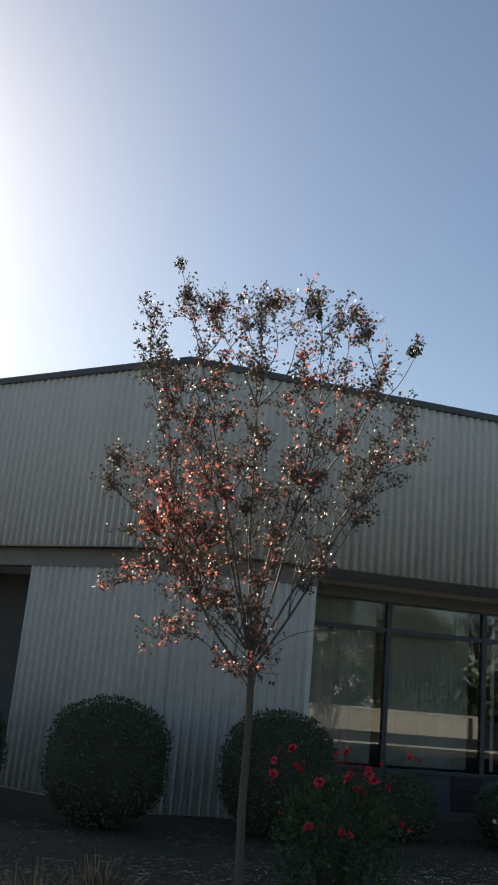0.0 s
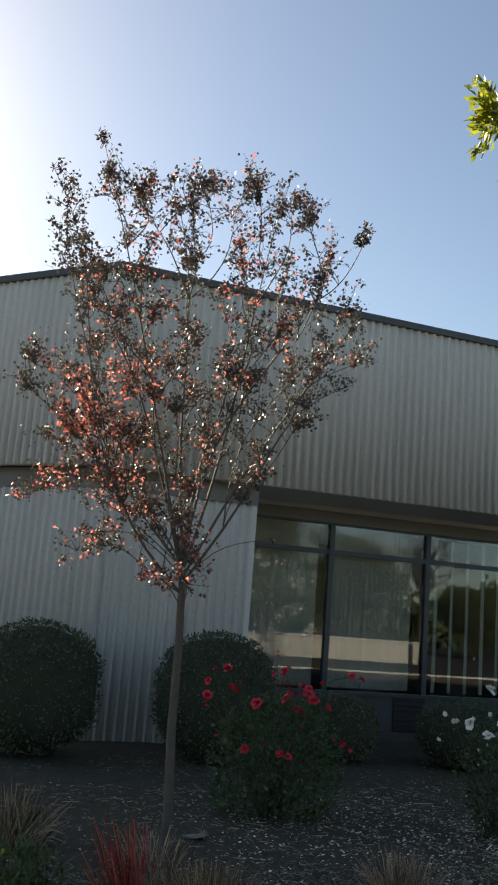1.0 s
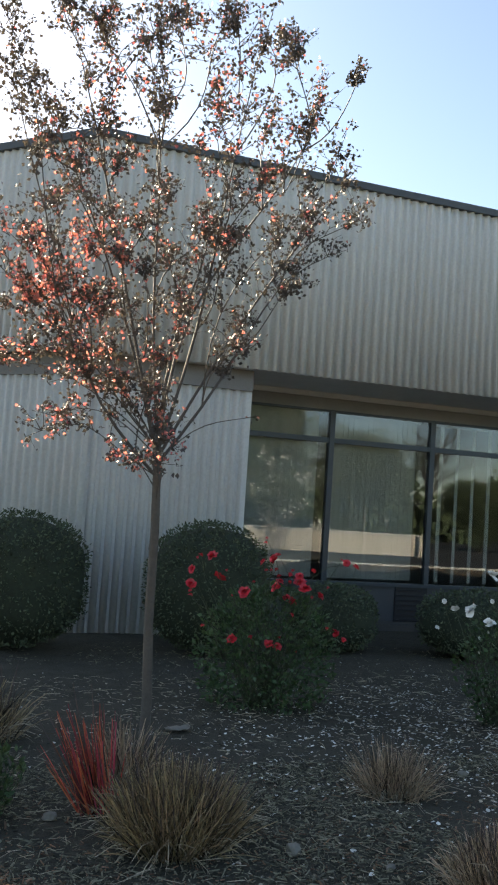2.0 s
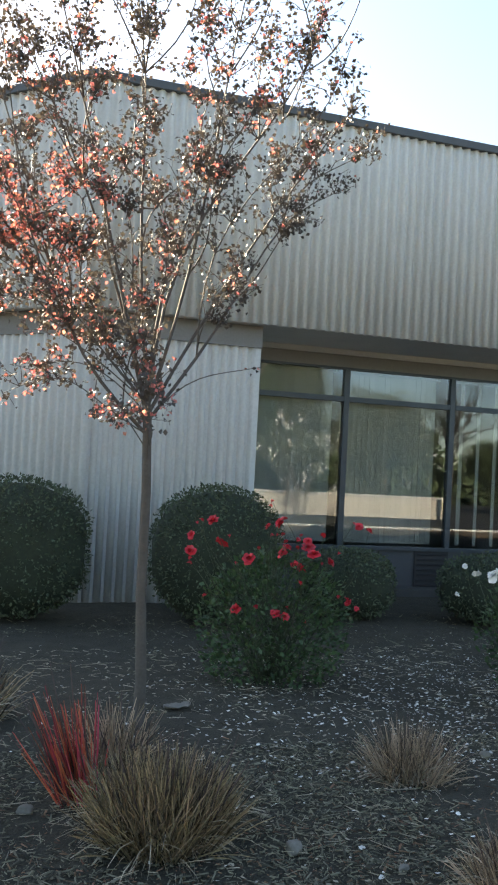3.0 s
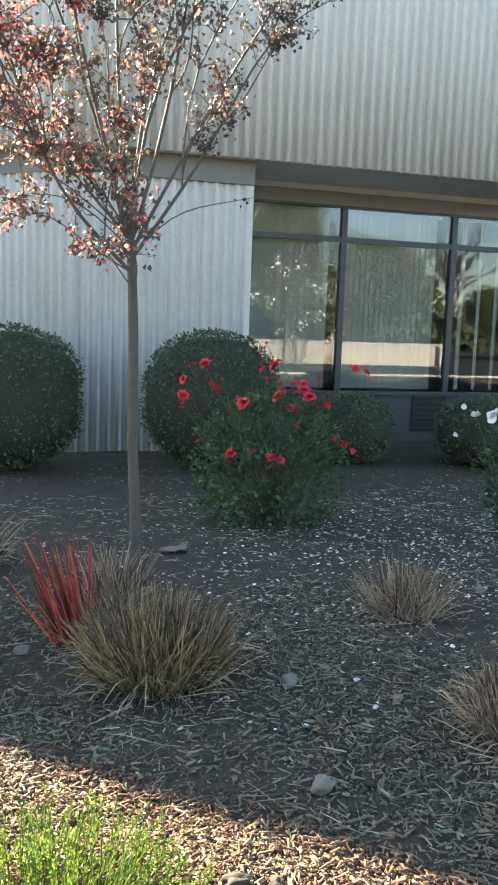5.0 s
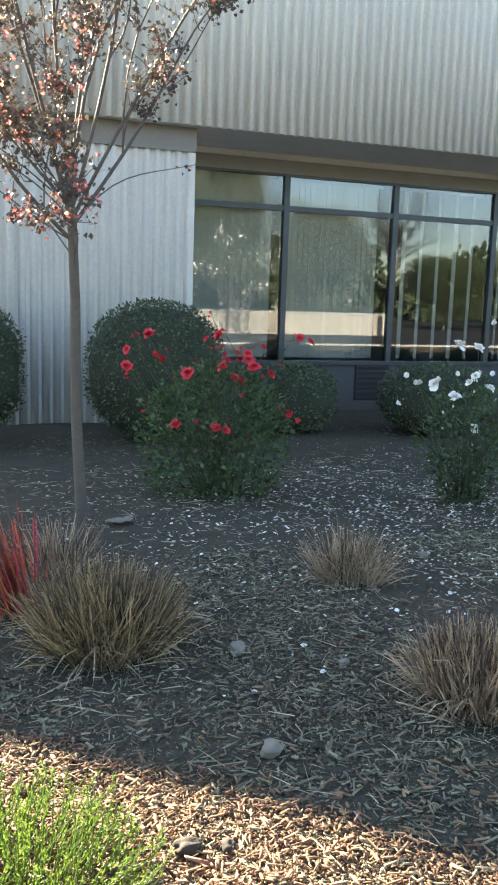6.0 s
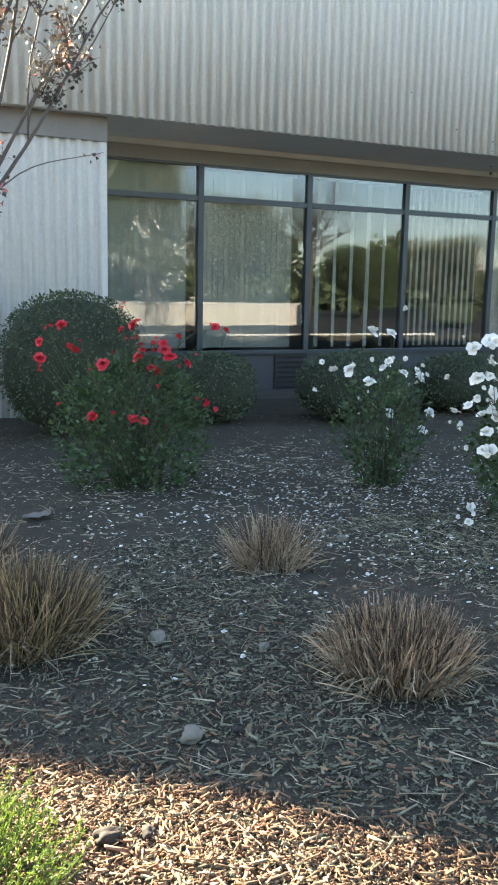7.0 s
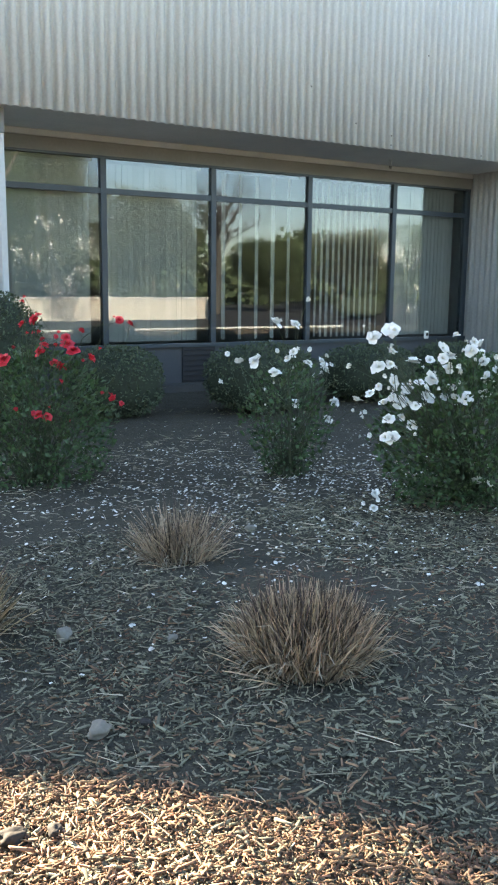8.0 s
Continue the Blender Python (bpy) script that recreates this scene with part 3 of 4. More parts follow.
# the strong stems first, then the limbs that leave them
mains = []
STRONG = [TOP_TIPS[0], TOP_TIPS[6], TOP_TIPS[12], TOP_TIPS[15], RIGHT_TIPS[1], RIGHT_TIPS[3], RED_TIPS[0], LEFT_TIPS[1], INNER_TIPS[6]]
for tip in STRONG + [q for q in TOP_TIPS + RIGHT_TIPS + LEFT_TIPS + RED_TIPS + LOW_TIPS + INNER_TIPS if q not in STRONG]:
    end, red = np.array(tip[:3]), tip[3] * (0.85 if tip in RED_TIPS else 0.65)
    strong, high = tip in STRONG, end[2] > 4.6
    if strong:
        low = fork + np.array([0, 0, rng.uniform(-0.22, 0.05)])
    elif end[2] < 2.62:
        low = stem[3] + (fork - stem[3]) * min(1.0, max(0.25, (end[2] - 1.55) / 0.6))
    else:
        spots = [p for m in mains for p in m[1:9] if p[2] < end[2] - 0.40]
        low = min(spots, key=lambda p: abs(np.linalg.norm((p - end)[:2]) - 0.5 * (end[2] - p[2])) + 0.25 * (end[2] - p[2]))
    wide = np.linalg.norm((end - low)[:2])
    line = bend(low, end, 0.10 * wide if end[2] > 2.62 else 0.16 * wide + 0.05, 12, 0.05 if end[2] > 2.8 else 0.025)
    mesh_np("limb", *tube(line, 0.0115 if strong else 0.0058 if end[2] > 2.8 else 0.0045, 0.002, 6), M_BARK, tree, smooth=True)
    if strong:
        mains.append(line)
    ahead = unit(line[-1] - line[-4])
    count = 4 if tip is TOP_TIPS[16] else 8 if end[2] > 2.7 else 6
    for _ in range(count):
        up = unit(ahead * (1.0 if high else 0.3) + rng.normal(size=3) * (0.30 if high else 0.75) + [0, 0, 0.5 if end[2] > 2.62 else 0.1])
        base = line[int(rng.integers(9 if high else 8, 12))]
        spray(base - up * (0.11 if high else 0.03), up, rng.uniform(0.09, 0.16), red, int(rng.integers(4, 8)))
    if high and count > 4:
        for _ in range(14):
            out = unit(rng.normal(size=3) * [1, 1, 0.4] + [0, 0, 0.9])
            spray(line[int(rng.integers(5, 10))], out, rng.uniform(0.14, 0.27), max(red, 0.12) * (1.6 if rng.random() < 0.3 else 0.4), int(rng.integers(5, 8)))
    for _ in range(int(4 + 7.5 * np.linalg.norm(end - low))):
        base = line[int(rng.integers(3, 11))]
        if base[2] < 1.9 or base[2] > 4.35:
            continue
        out = unit(np.array([rng.normal(), rng.normal(), 0.5 + rng.random()]) + ahead * 0.5)
        own = red * (0.8 if red > 0.5 else 0.45) * (1.0 if rng.random() < 0.5 else 0.3)
        spray(base, out, rng.uniform(0.10, 0.26), own, int(rng.integers(5, 9)))
arch = bend(fork + [0, 0, -0.1], (0.66, 0.0, 2.21), 0.13, 10, 0.02)
mesh_np("limb", *tube(arch, 0.005, 0.002, 5), M_BARK, tree, "thin bare arching twig", smooth=True)
leafy(arch[-3:], 5, 0.2, 0.03, 0.0)
mesh_np("twig_crown", *join(twigs), M_TWIG, tree, "thin dark twigs")
for nm, at, way, m, lb, sz in (("crown", dark_at, dark_way, M_LEAF_DARK, "sparse small olive leaves", (0.022, 0.037)), ("red_foliage", red_at, red_way, M_LEAF_RED, "scattered red and orange leaves", (0.022, 0.039))):
    at, way = np.array(at), np.array(way)
    ob = mesh_np(nm, *leaves(at, way, rng.uniform(*sz, len(at)), 0.78), m, tree, lb)
    tagged(ob, kind="stuff")
# the dry seed head on the outermost limb
ball = rng.normal(size=(240, 3))
ball = unit(ball) * (rng.random((240, 1)) ** 0.4) * [0.062, 0.062, 0.05]
mesh_np("seed_head", *leaves(ball + np.array([1.095, -0.23, 4.585]), rng.normal(size=(240, 3)), rng.uniform(0.014, 0.027, 240), 0.8), M_SEED, tree, "dense dark clump of dry seed heads")

# ---- the lime-leaved tree whose branch reaches over the path ----
lime = thing("tree", 7.3, 4.3, 0, "broad tree with bright lime leaves beside the bed", "tree")
mesh_np("trunk", *tube([[0, 0, -0.1], [0.03, 0, 1.2], [-0.05, 0.05, 2.6], [-0.1, 0.1, 3.6]], 0.13, 0.08, 10), M_BARK, lime, smooth=True)
la, lw2 = [], []
for tx, ty, tz in ((-3.25, 0.55, 5.10), (-2.0, 1.1, 7.0), (-1.2, 1.2, 7.2), (0.9, 0.5, 7.4), (2.0, -0.4, 6.2), (0.3, -1.6, 6.6), (-1.0, -1.5, 6.3), (-0.3, 1.9, 6.0)):
    line = bend((-0.1, 0.1, 3.4), (tx, ty, tz), 0.35, 10, 0.06)
    mesh_np("limb", *tube(line, 0.045, 0.007, 6), M_BARK, lime, smooth=True)
    for b in range(44):
        base = line[int(rng.integers(6, 10))]
        out = unit(rng.normal(size=3) + unit(np.array([tx, ty, 0.8])) * 0.9)
        tl = bend(base, base + out * rng.uniform(0.12, 0.30), 0.03, 5, 0.02)
        for p in tl[1:]:
            for _ in range(8):
                la.append(p + rng.normal(size=3) * 0.02)
                lw2.append(out + rng.normal(size=3) * 0.55)
mesh_np("crown", *leaves(np.array(la), np.array(lw2), rng.uniform(0.055, 0.090, len(la)), 0.46), M_LIME, lime, "narrow glossy lime-green leaves")


# ---- clipped shrubs along the wall ----
def clipped(x, y, w, d, h, label, flat=0.66):
    th = thing("clipped_shrub", x, y, 0, label, "shrub", "clipped shrubs along the wall")
    bm = bmesh.new()
    bmesh.ops.create_icosphere(bm, subdivisions=4, radius=1)
    off = rng.random(3) * 50

    def shape(n):
        s = np.sign(n[2]) * abs(n[2]) ** flat
        q = Vector((n[0], n[1], s))
        r = 1 + 0.05 * noise.noise(Vector(n) * 2.2 + Vector(off)) + 0.04 * noise.noise(Vector(n) * 6 + Vector(off))
        return (q.x * w / 2 * r, q.y * d / 2 * r, max(-0.02, h * 0.52 + q.z * h * 0.48 * r))
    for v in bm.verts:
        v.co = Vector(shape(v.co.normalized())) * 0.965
    part("inside", bm, M_BOX_CORE, th, "dark inner shell for the shade between leaves", True)
    n = int(2600 * (w * h) ** 0.7) + 900
    nv = unit(rng.normal(size=(n, 3)) * [1, 0.9, 1] + [0, -0.3, 0.15])
    at = np.array([shape(v) for v in nv]) + rng.normal(size=(n, 3)) * 0.014
    ob = mesh_np("foliage", *leaves(at, nv * 0.8 + rng.normal(size=(n, 3)) * 0.7, rng.uniform(0.022, 0.048, n), 0.55), M_BOX, th, "small dense dull-green leaves")
    tagged(ob, kind="stuff")
    return th


clipped(3.88, 9.75, 1.34, 1.15, 1.40, "tall rounded clipped green shrub behind red roses", 0.8)
clipped(1.93, 9.95, 1.36, 1.15, 1.38, "tall rounded clipped green shrub against the wall", 0.7)
clipped(0.29, 10.95, 1.05, 1.05, 1.25, "rounded clipped green shrub by the dark opening", 0.8)
clipped(5.48, 10.06, 1.06, 0.95, 0.76, "low clipped grey-green shrub beneath the windows")
clipped(7.20, 9.79, 1.38, 1.05, 0.77, "low clipped grey-green shrub behind white roses")
clipped(8.98, 10.01, 1.36, 1.0, 0.70, "low clipped grey-green shrub beneath the windows")
clipped(10.53, 10.18, 1.14, 0.97, 0.68, "low clipped grey-green shrub near the return wall")


# ---- roses ----
def bloom_mesh(name, material, size, rows=5):
    """A ruffled full rose: rings of cupped, overlapping petals that close towards the middle."""
    vs, fs, o = [], [], 0
    for r in range(rows):
        n = (7, 6, 5, 4, 3)[r]
        for i in range(n):
            a = 2 * math.pi * (i + 0.45 * r) / n + rng.uniform(-0.2, 0.2)
            L = size * (1.0 - 0.15 * r) * rng.uniform(0.50, 1.20)
            tilt = 0.20 + 0.40 * r + rng.uniform(-0.40, 0.40)
            for u in range(4):
                t = u / 3
                for s in (-1, -0.4, 0.4, 1):
                    w = L * 0.62 * math.sin(math.pi * (0.15 + 0.60 * t)) * s
                    rad = L * t * math.cos(tilt)
                    z = L * t * math.sin(tilt) + 0.16 * L * abs(s) * (1 - 0.6 * t) - 0.20 * L * t * t * (r == 0) + rng.uniform(-0.07, 0.07) * size
                    vs.append((rad * math.cos(a) - w * math.sin(a), rad * math.sin(a) + w * math.cos(a), z))
            for u in range(3):
                for s in range(3):
                    q = o + u * 4 + s
                    fs.append((q, q + 1, q + 5, q + 4))
            o += 16
    me = bpy.data.meshes.new(name)
    me.from_pydata(vs, [], fs)
    me.materials.append(material)
    me.polygons.foreach_set("use_smooth", [True] * len(me.polygons))
    return me


def rose_bush(x, y, blooms, material, size, n_leaf, spread, top, label, cluster=0.3, foot_wide=0.45):
    th = thing("rose_bush", x, y, 0, label, "rose bush", "rose bushes in the bed")
    c = np.array([x, y, 0])
    meshes = [bloom_mesh("bloom", material, size * k) for k in (0.66, 0.8, 0.92, 1.05, 1.15)]
    v, f = [], []
    for j in range(12):
        a, rr = j * 2.4, size * 0.16 * math.sqrt(j / 12)
        c0 = np.array([math.cos(a) * rr, math.sin(a) * rr, size * 0.10])
        v += [c0 + np.array([dx, dy, 0]) * size * 0.05 for dx, dy in ((1, 0), (-0.5, 0.87), (-0.5, -0.87))] + [c0 + [0, 0, size * 0.30]]
        f += [(4 * j, 4 * j + 1, 4 * j + 3), (4 * j + 1, 4 * j + 2, 4 * j + 3), (4 * j + 2, 4 * j, 4 * j + 3)]
    middle = bpy.data.meshes.new("flower_center")
    middle.from_pydata([tuple(q) for q in v], [], f)
    middle.materials.append(M_STAMEN if material is M_WHITE else material)
    la, lw, st = [], [], []
    near = [tuple(np.array(b) + rng.normal(size=3) * [0.10, 0.08, 0.06]) for b in blooms if rng.random() < cluster]
    for i, b in enumerate(list(blooms) + near):
        p = np.array(b) - c
        p[2] = max(0.09, p[2])
        ob = new("bloom", meshes[int(rng.integers(1, 5)) if i < len(blooms) else int(rng.integers(0, 2))])
        ob.parent = th
        face = Vector((rng.normal() * 0.6 - 0.15, -0.5 + rng.normal() * 0.5, 0.75))
        ob.matrix_basis = Matrix.Translation(p) @ face.to_track_quat("Z", "Y").to_matrix().to_4x4() @ pose(0, 0, 0, 0, 0, rng.uniform(0, 360))
        eye = new("flower_center", middle)
        eye.parent = ob
        foot = np.array([rng.normal() * 0.06, rng.normal() * 0.06, -0.03])
        line = bend(foot, p - [0, 0, 0.01], 0.06, 8, 0.05)
        st.append(tube(line, 0.0048, 0.0022, 5))
    for _ in range(2 * len(blooms)):
        ob = new("bud", meshes[0])
        ob.parent = th
        b = np.array(blooms[int(rng.integers(0, len(blooms)))]) - c + rng.normal(size=3) * [0.12, 0.12, 0.08]
        b[2] = max(0.1, b[2])
        face = Vector((rng.normal() * 0.6, rng.normal() * 0.6, 0.8))
        ob.matrix_basis = Matrix.Translation(b) @ face.to_track_quat("Z", "Y").to_matrix().to_4x4() @ Matrix.Diagonal((*[rng.uniform(0.35, 0.75)] * 2, 0.7, 1))
        st.append(tube(bend(rng.normal(size=3) * [0.05, 0.05, 0], b, 0.05, 7, 0.04), 0.004, 0.0018, 5))
    for _ in range(24):
        a = rng.uniform(0, 2 * np.pi)
        q = np.array([math.cos(a) * spread * rng.uniform(0.3, 1), math.sin(a) * spread * 0.8 * rng.uniform(0.3, 1), top * rng.uniform(0.45, 0.98)])
        st.append(tube(bend(rng.normal(size=3) * [0.06, 0.06, 0], q, 0.05, 7, 0.05), 0.006, 0.0025, 5))
    for v, f in st:
        mesh_np("stem", v, f, M_STEM, th, smooth=True)
    for _ in range(n_leaf):
        a, u = rng.uniform(0, 2 * np.pi), rng.uniform(0.03, 1.0)
        r = spread * rng.random() ** 0.4 * (foot_wide + (1.0 - foot_wide) * min(1, 2 * u)) * math.sqrt(1 - u ** 4)
        d = np.array([math.cos(a), math.sin(a), u])
        p = np.array([d[0] * r, d[1] * r * 0.8, top * u * rng.uniform(0.92, 1.05)])
        la.append(p)
        lw.append(d + rng.normal(size=3) * 0.6)
    ob = mesh_np("foliage", *leaves(np.array(la), np.array(lw), rng.uniform(0.025, 0.055, len(la)), 0.65), M_ROSELEAF, th, "glossy dark green leaves")
    tagged(ob, kind="stuff")
    return th


RED_AT = [(3.09, 6.97, 1.2), (2.96, 7.06, 0.98), (3.6, 7.01, 1.2), (3.54, 7.08, 1.17), (3.66, 7.09, 0.98), (3.83, 6.92, 0.99), (3.94, 6.9, 0.94), (3.82, 7.15, 0.86), (3.65, 6.98, 0.54), (3.6, 7.0, 0.55), (4.14, 6.97, 0.64), (4.29, 7.2, 1.18), (3.31, 7.04, 0.58), (3.42, 7.15, 0.93), (3.17, 7.04, 1.04), (3.85, 7.09, 1.02)]
W1_AT = [(5.26, 6.59, 1.18), (5.41, 6.55, 1.16), (5.12, 6.63, 0.9), (5.37, 6.57, 0.91), (5.24, 6.55, 0.81), (5.59, 6.63, 0.86), (5.8, 6.75, 0.86), (5.82, 6.72, 0.8), (5.54, 6.71, 0.54), (5.81, 6.58, 0.56), (5.81, 6.66, 0.41)]
W2_AT = [(5.13, 5.17, 1.19), (4.99, 5.15, 1.15), (5.02, 5.13, 0.98), (4.99, 5.16, 0.82), (5.28, 5.31, 0.88), (5.39, 5.29, 0.82), (5.27, 5.29, 0.77), (5.34, 5.29, 0.73), (5.13, 5.15, 0.66), (5.18, 5.18, 0.54), (5.51, 5.25, 0.81), (5.54, 5.27, 0.75), (5.6, 5.3, 0.87), (5.78, 5.3, 0.8), (5.74, 5.13, 0.75), (6.03, 5.24, 0.74), (5.64, 5.26, 1.06), (5.68, 5.22, 1.01), (5.78, 5.15, 1.05), (5.97, 5.21, 0.97), (6.0, 5.13, 0.91), (5.76, 5.32, 0.92), (5.44, 5.3, 0.98), (5.39, 5.23, 0.6), (5.93, 5.18, 0.19), (5.17, 5.31, 0.17), (6.07, 5.24, 0.82), (6.39, 5.37, 0.86), (6.52, 5.22, 0.78), (6.61, 5.42, 0.67), (6.26, 5.52, 0.99)]
rose_bush(3.70, 7.35, RED_AT, M_RED, 0.046, 4200, 0.62, 0.95, "leafy rose bush with red blooms before the tall shrub", 0.45, 0.8)
rose_bush(5.43, 6.65, W1_AT, M_WHITE, 0.047, 1150, 0.42, 0.86, "thin rose bush with a few white blooms", 0.3, 0.28)
rose_bush(6.10, 5.35, W2_AT, M_WHITE, 0.042, 7500, 0.82, 0.96, "full rose bush covered in white blooms", 0.95, 0.66)


# ---- grass clumps ----
def clump(x, y, r, h, n, material, label, lean=0.50, droop=0.30, wide=0.0075, floor=0.3, tip_to=(0, 0, 0), mess=0.34, group="sedge clumps in the mulch"):
    th = thing("grass_clump", x, y, relief(x, y), label, "grass clump", group)
    a, q = rng.uniform(0, 2 * np.pi, n), rng.random(n) ** 0.6
    root = np.stack([np.cos(a) * q * r * 0.82, np.sin(a) * q * r * 0.82, np.full(n, -0.02)], 1)
    out = np.stack([np.cos(a) * q, np.sin(a) * q, np.zeros(n)], 1)
    way = np.array([0, 0, 1.0]) + out * lean + tip_to + rng.normal(size=(n, 3)).clip(-1.7, 1.7) * mess
    L = h * rng.uniform(0.55, 1.04, n) * (1.0 - 0.26 * q ** 2)
    mesh = mesh_np("tuft", *blades(root, way, L, wide * rng.uniform(0.7, 1.4, n), droop * (0.15 + q) * rng.uniform(0.3, 1.2, n)), material, th)
    tagged(mesh, kind="stuff")
    m = max(20, n // 16)
    a, q = rng.uniform(0, 2 * np.pi, m), rng.random(m) ** 0.5
    out = np.stack([np.cos(a) * q, np.sin(a) * q, np.zeros(m)], 1)
    way = np.array([0, 0, 1.0]) + out * lean * 0.8 + tip_to + rng.normal(size=(m, 3)).clip(-1.6, 1.6) * mess * 0.7
    dead = mesh_np("dead_blade_tuft", *blades(out * r * 0.62 + [0, 0, -0.02], way, h * rng.uniform(0.65, 1.18, m), wide * rng.uniform(0.8, 1.5, m), droop * 0.3 * rng.random(m)), M_SPIKE, th, "dark dead upright blades")
    tagged(dead, kind="stuff")
    m = int(n * floor)
    a = rng.uniform(0, 2 * np.pi, m)
    root = np.stack([np.cos(a) * r * 0.5, np.sin(a) * r * 0.5, np.full(m, 0.02)], 1)
    way = np.stack([np.cos(a), np.sin(a), rng.uniform(0.2, 1.2, m)], 1) + rng.normal(size=(m, 3)) * 0.4
    sk = mesh_np("skirt", *blades(root, way, r * rng.gamma(4.0, 0.2, m).clip(0.3, 1.25), wide * 0.8 * rng.uniform(0.8, 1.4, m), rng.uniform(0.5, 1.0, m)), M_STRAW, th, "pale drooping outer blades")
    tagged(sk, kind="stuff")
    return th


clump(3.77, 5.25, 0.215, 0.36, 620, M_SEDGE, "small dry brown sedge clump", 0.50, 0.22, 0.0048)
clump(3.57, 3.80, 0.26, 0.345, 3000, M_SEDGE, "dense dry tan sedge clump", 0.27, 0.14, 0.0062, 0.16)
clump(2.33, 4.72, 0.285, 0.43, 2300, M_SEDGE_GREEN, "dense olive-brown sedge clump", 0.36, 0.18, 0.0060, 0.2)
clump(2.05, 5.18, 0.12, 0.58, 105, M_REDGRASS, "upright red-bladed grass clump beside the sedge", 0.22, 0.06, 0.0085, 0.25, (-0.24, 0, 0), 0.17)
clump(2.28, 5.72, 0.19, 0.36, 260, M_SEDGE, "small dry sedge clump by the trunk", 0.4)
clump(1.52, 6.60, 0.25, 0.44, 340, M_SEDGE_GREEN, "olive sedge clump in deep shade", 0.5)
clump(1.01, 6.15, 0.21, 0.47, 240, M_SEDGE_GREEN, "thin olive grass clump in deep shade", 0.5)


def leafy_plant(x, y, r, h, n_stem, material, label, leaf, per, name="green_shrub"):
    th = thing(name, x, y, relief(x, y), label, "shrub")
    a, q = rng.uniform(0, 2 * np.pi, n_stem), rng.random(n_stem) ** 0.5
    st, la, lw = [], [], []
    for ai, qi in zip(a, q):
        foot = np.array([math.cos(ai) * qi * r * 0.7, math.sin(ai) * qi * r * 0.7, -0.02])
        tip = np.array([math.cos(ai) * qi * r, math.sin(ai) * qi * r, h * rng.uniform(0.6, 1.0) * (1.05 - 0.35 * qi)]) + rng.normal(size=3) * 0.02
        line = bend(foot, tip, 0.0, 6, 0.012)
        st.append(tube(line, 0.0026, 0.0012, 4))
        d = unit(tip - foot)
        for _ in range(per):
            u = rng.uniform(0.2, 1.0) * 5
            i = min(4, int(u))
            la.append(line[i] + (line[i + 1] - line[i]) * (u - i))
            lw.append(d * 0.9 + rng.normal(size=3) * 0.45)
    tagged(mesh_np("stem_mass", *join(st), material, th), kind="stuff")
    ob = mesh_np("foliage", *leaves(np.array(la), np.array(lw), rng.uniform(leaf * 0.6, leaf, len(la)), 0.22 if leaf < 0.04 else 0.5), material, th)
    tagged(ob, kind="stuff")
    return th


leafy_plant(1.74, 3.20, 0.41, 0.22, 480, M_FINE, "bright green fine-leaved plant in full sun", 0.018, 44)
leafy_plant(1.37, 5.13, 0.27, 0.47, 60, M_ROSELEAF, "glossy dark green low shrub in the shade", 0.045, 26)


# ---- a dead sprig standing in the chips ----
sprig = thing("dry_sprig", 2.06, 3.56, relief(2.06, 3.56), "small dead brown sprig standing in wood chips", "twig")
line = bend((0, 0, -0.02), (0.012, 0.0, 0.115), 0.0, 7, 0.006)
mesh_np("stem", *tube(line, 0.0035, 0.0018, 6), M_TWIG, sprig, smooth=True)
at = line[rng.integers(2, 7, 26)] + rng.normal(size=(26, 3)) * 0.004
mesh_np("dead_leaf_mass", *leaves(at, rng.normal(size=(26, 3)) + [0, 0, -0.6], rng.uniform(0.012, 0.026, 26), 0.5), M_TWIG, sprig)

# ---- a large curled dry leaf on the soil beyond the trunk ----
curl = bmesh.new()
bmesh.ops.create_grid(curl, x_segments=8, y_segments=5, size=1)
for v in curl.verts:
    u, w = v.co.x, v.co.y
    wide = 0.055 * math.sqrt(max(0.02, 1 - abs(u) ** 2.2)) * (1 + 0.18 * math.sin(5 * u + 2 * w))
    v.co = (0.10 * u, wide * w, 0.014 + 0.016 * w * w + 0.014 * u * u + 0.004 * math.sin(9 * u))
leaf = tagged(part("dry_leaf", curl, M_STONE, smooth=True), "large curled dull brown leaf lying on dark soil", "leaf")
leaf.matrix_basis = pose(2.82, 6.62, relief(2.82, 6.62), 0, 0, 20)
thick = leaf.modifiers.new("thickness", "SOLIDIFY")
thick.thickness = 0.0015

# ---- the pale box on the window ----
ub = thing("socket_box", 11.84, GL - 0.105, 0.68, "small pale outlet box fixed below the window", "outlet box")
part("plate", box_bm(-0.045, 0.045, 0, 0.03, -0.065, 0.065, 0.008), M_WHITE, ub)
part("cover", box_bm(-0.022, 0.022, -0.010, 0.0, -0.02, 0.035, 0.004), M_DARK_BROWN, ub, "dark inset cover")

# ---- the sprinkler head under the soffit and screws in the siding ----
sp = thing("sprinkler_head", 10.55, 11.55, LOW - 0.012, "small pale sprinkler head hanging from the soffit", "sprinkler")
mesh_np("pipe_stub", *tube([[0, 0, 0.01], [0, 0, -0.05], [0, 0, -0.09]], 0.016, 0.014, 10), M_LIP, sp, smooth=True)
mesh_np("collar", *tube([[0, 0, 0.0], [0, 0, -0.006], [0, 0, -0.012]], 0.036, 0.028, 14), M_LIP, sp, smooth=True)
mesh_np("deflector", *tube([[0, 0, -0.088], [0, 0, -0.10], [0, 0, -0.125]], 0.026, 0.018, 12), M_BEAM, sp, "dull brown deflector", smooth=True)
screw_mesh = bpy.data.meshes.new("screw")
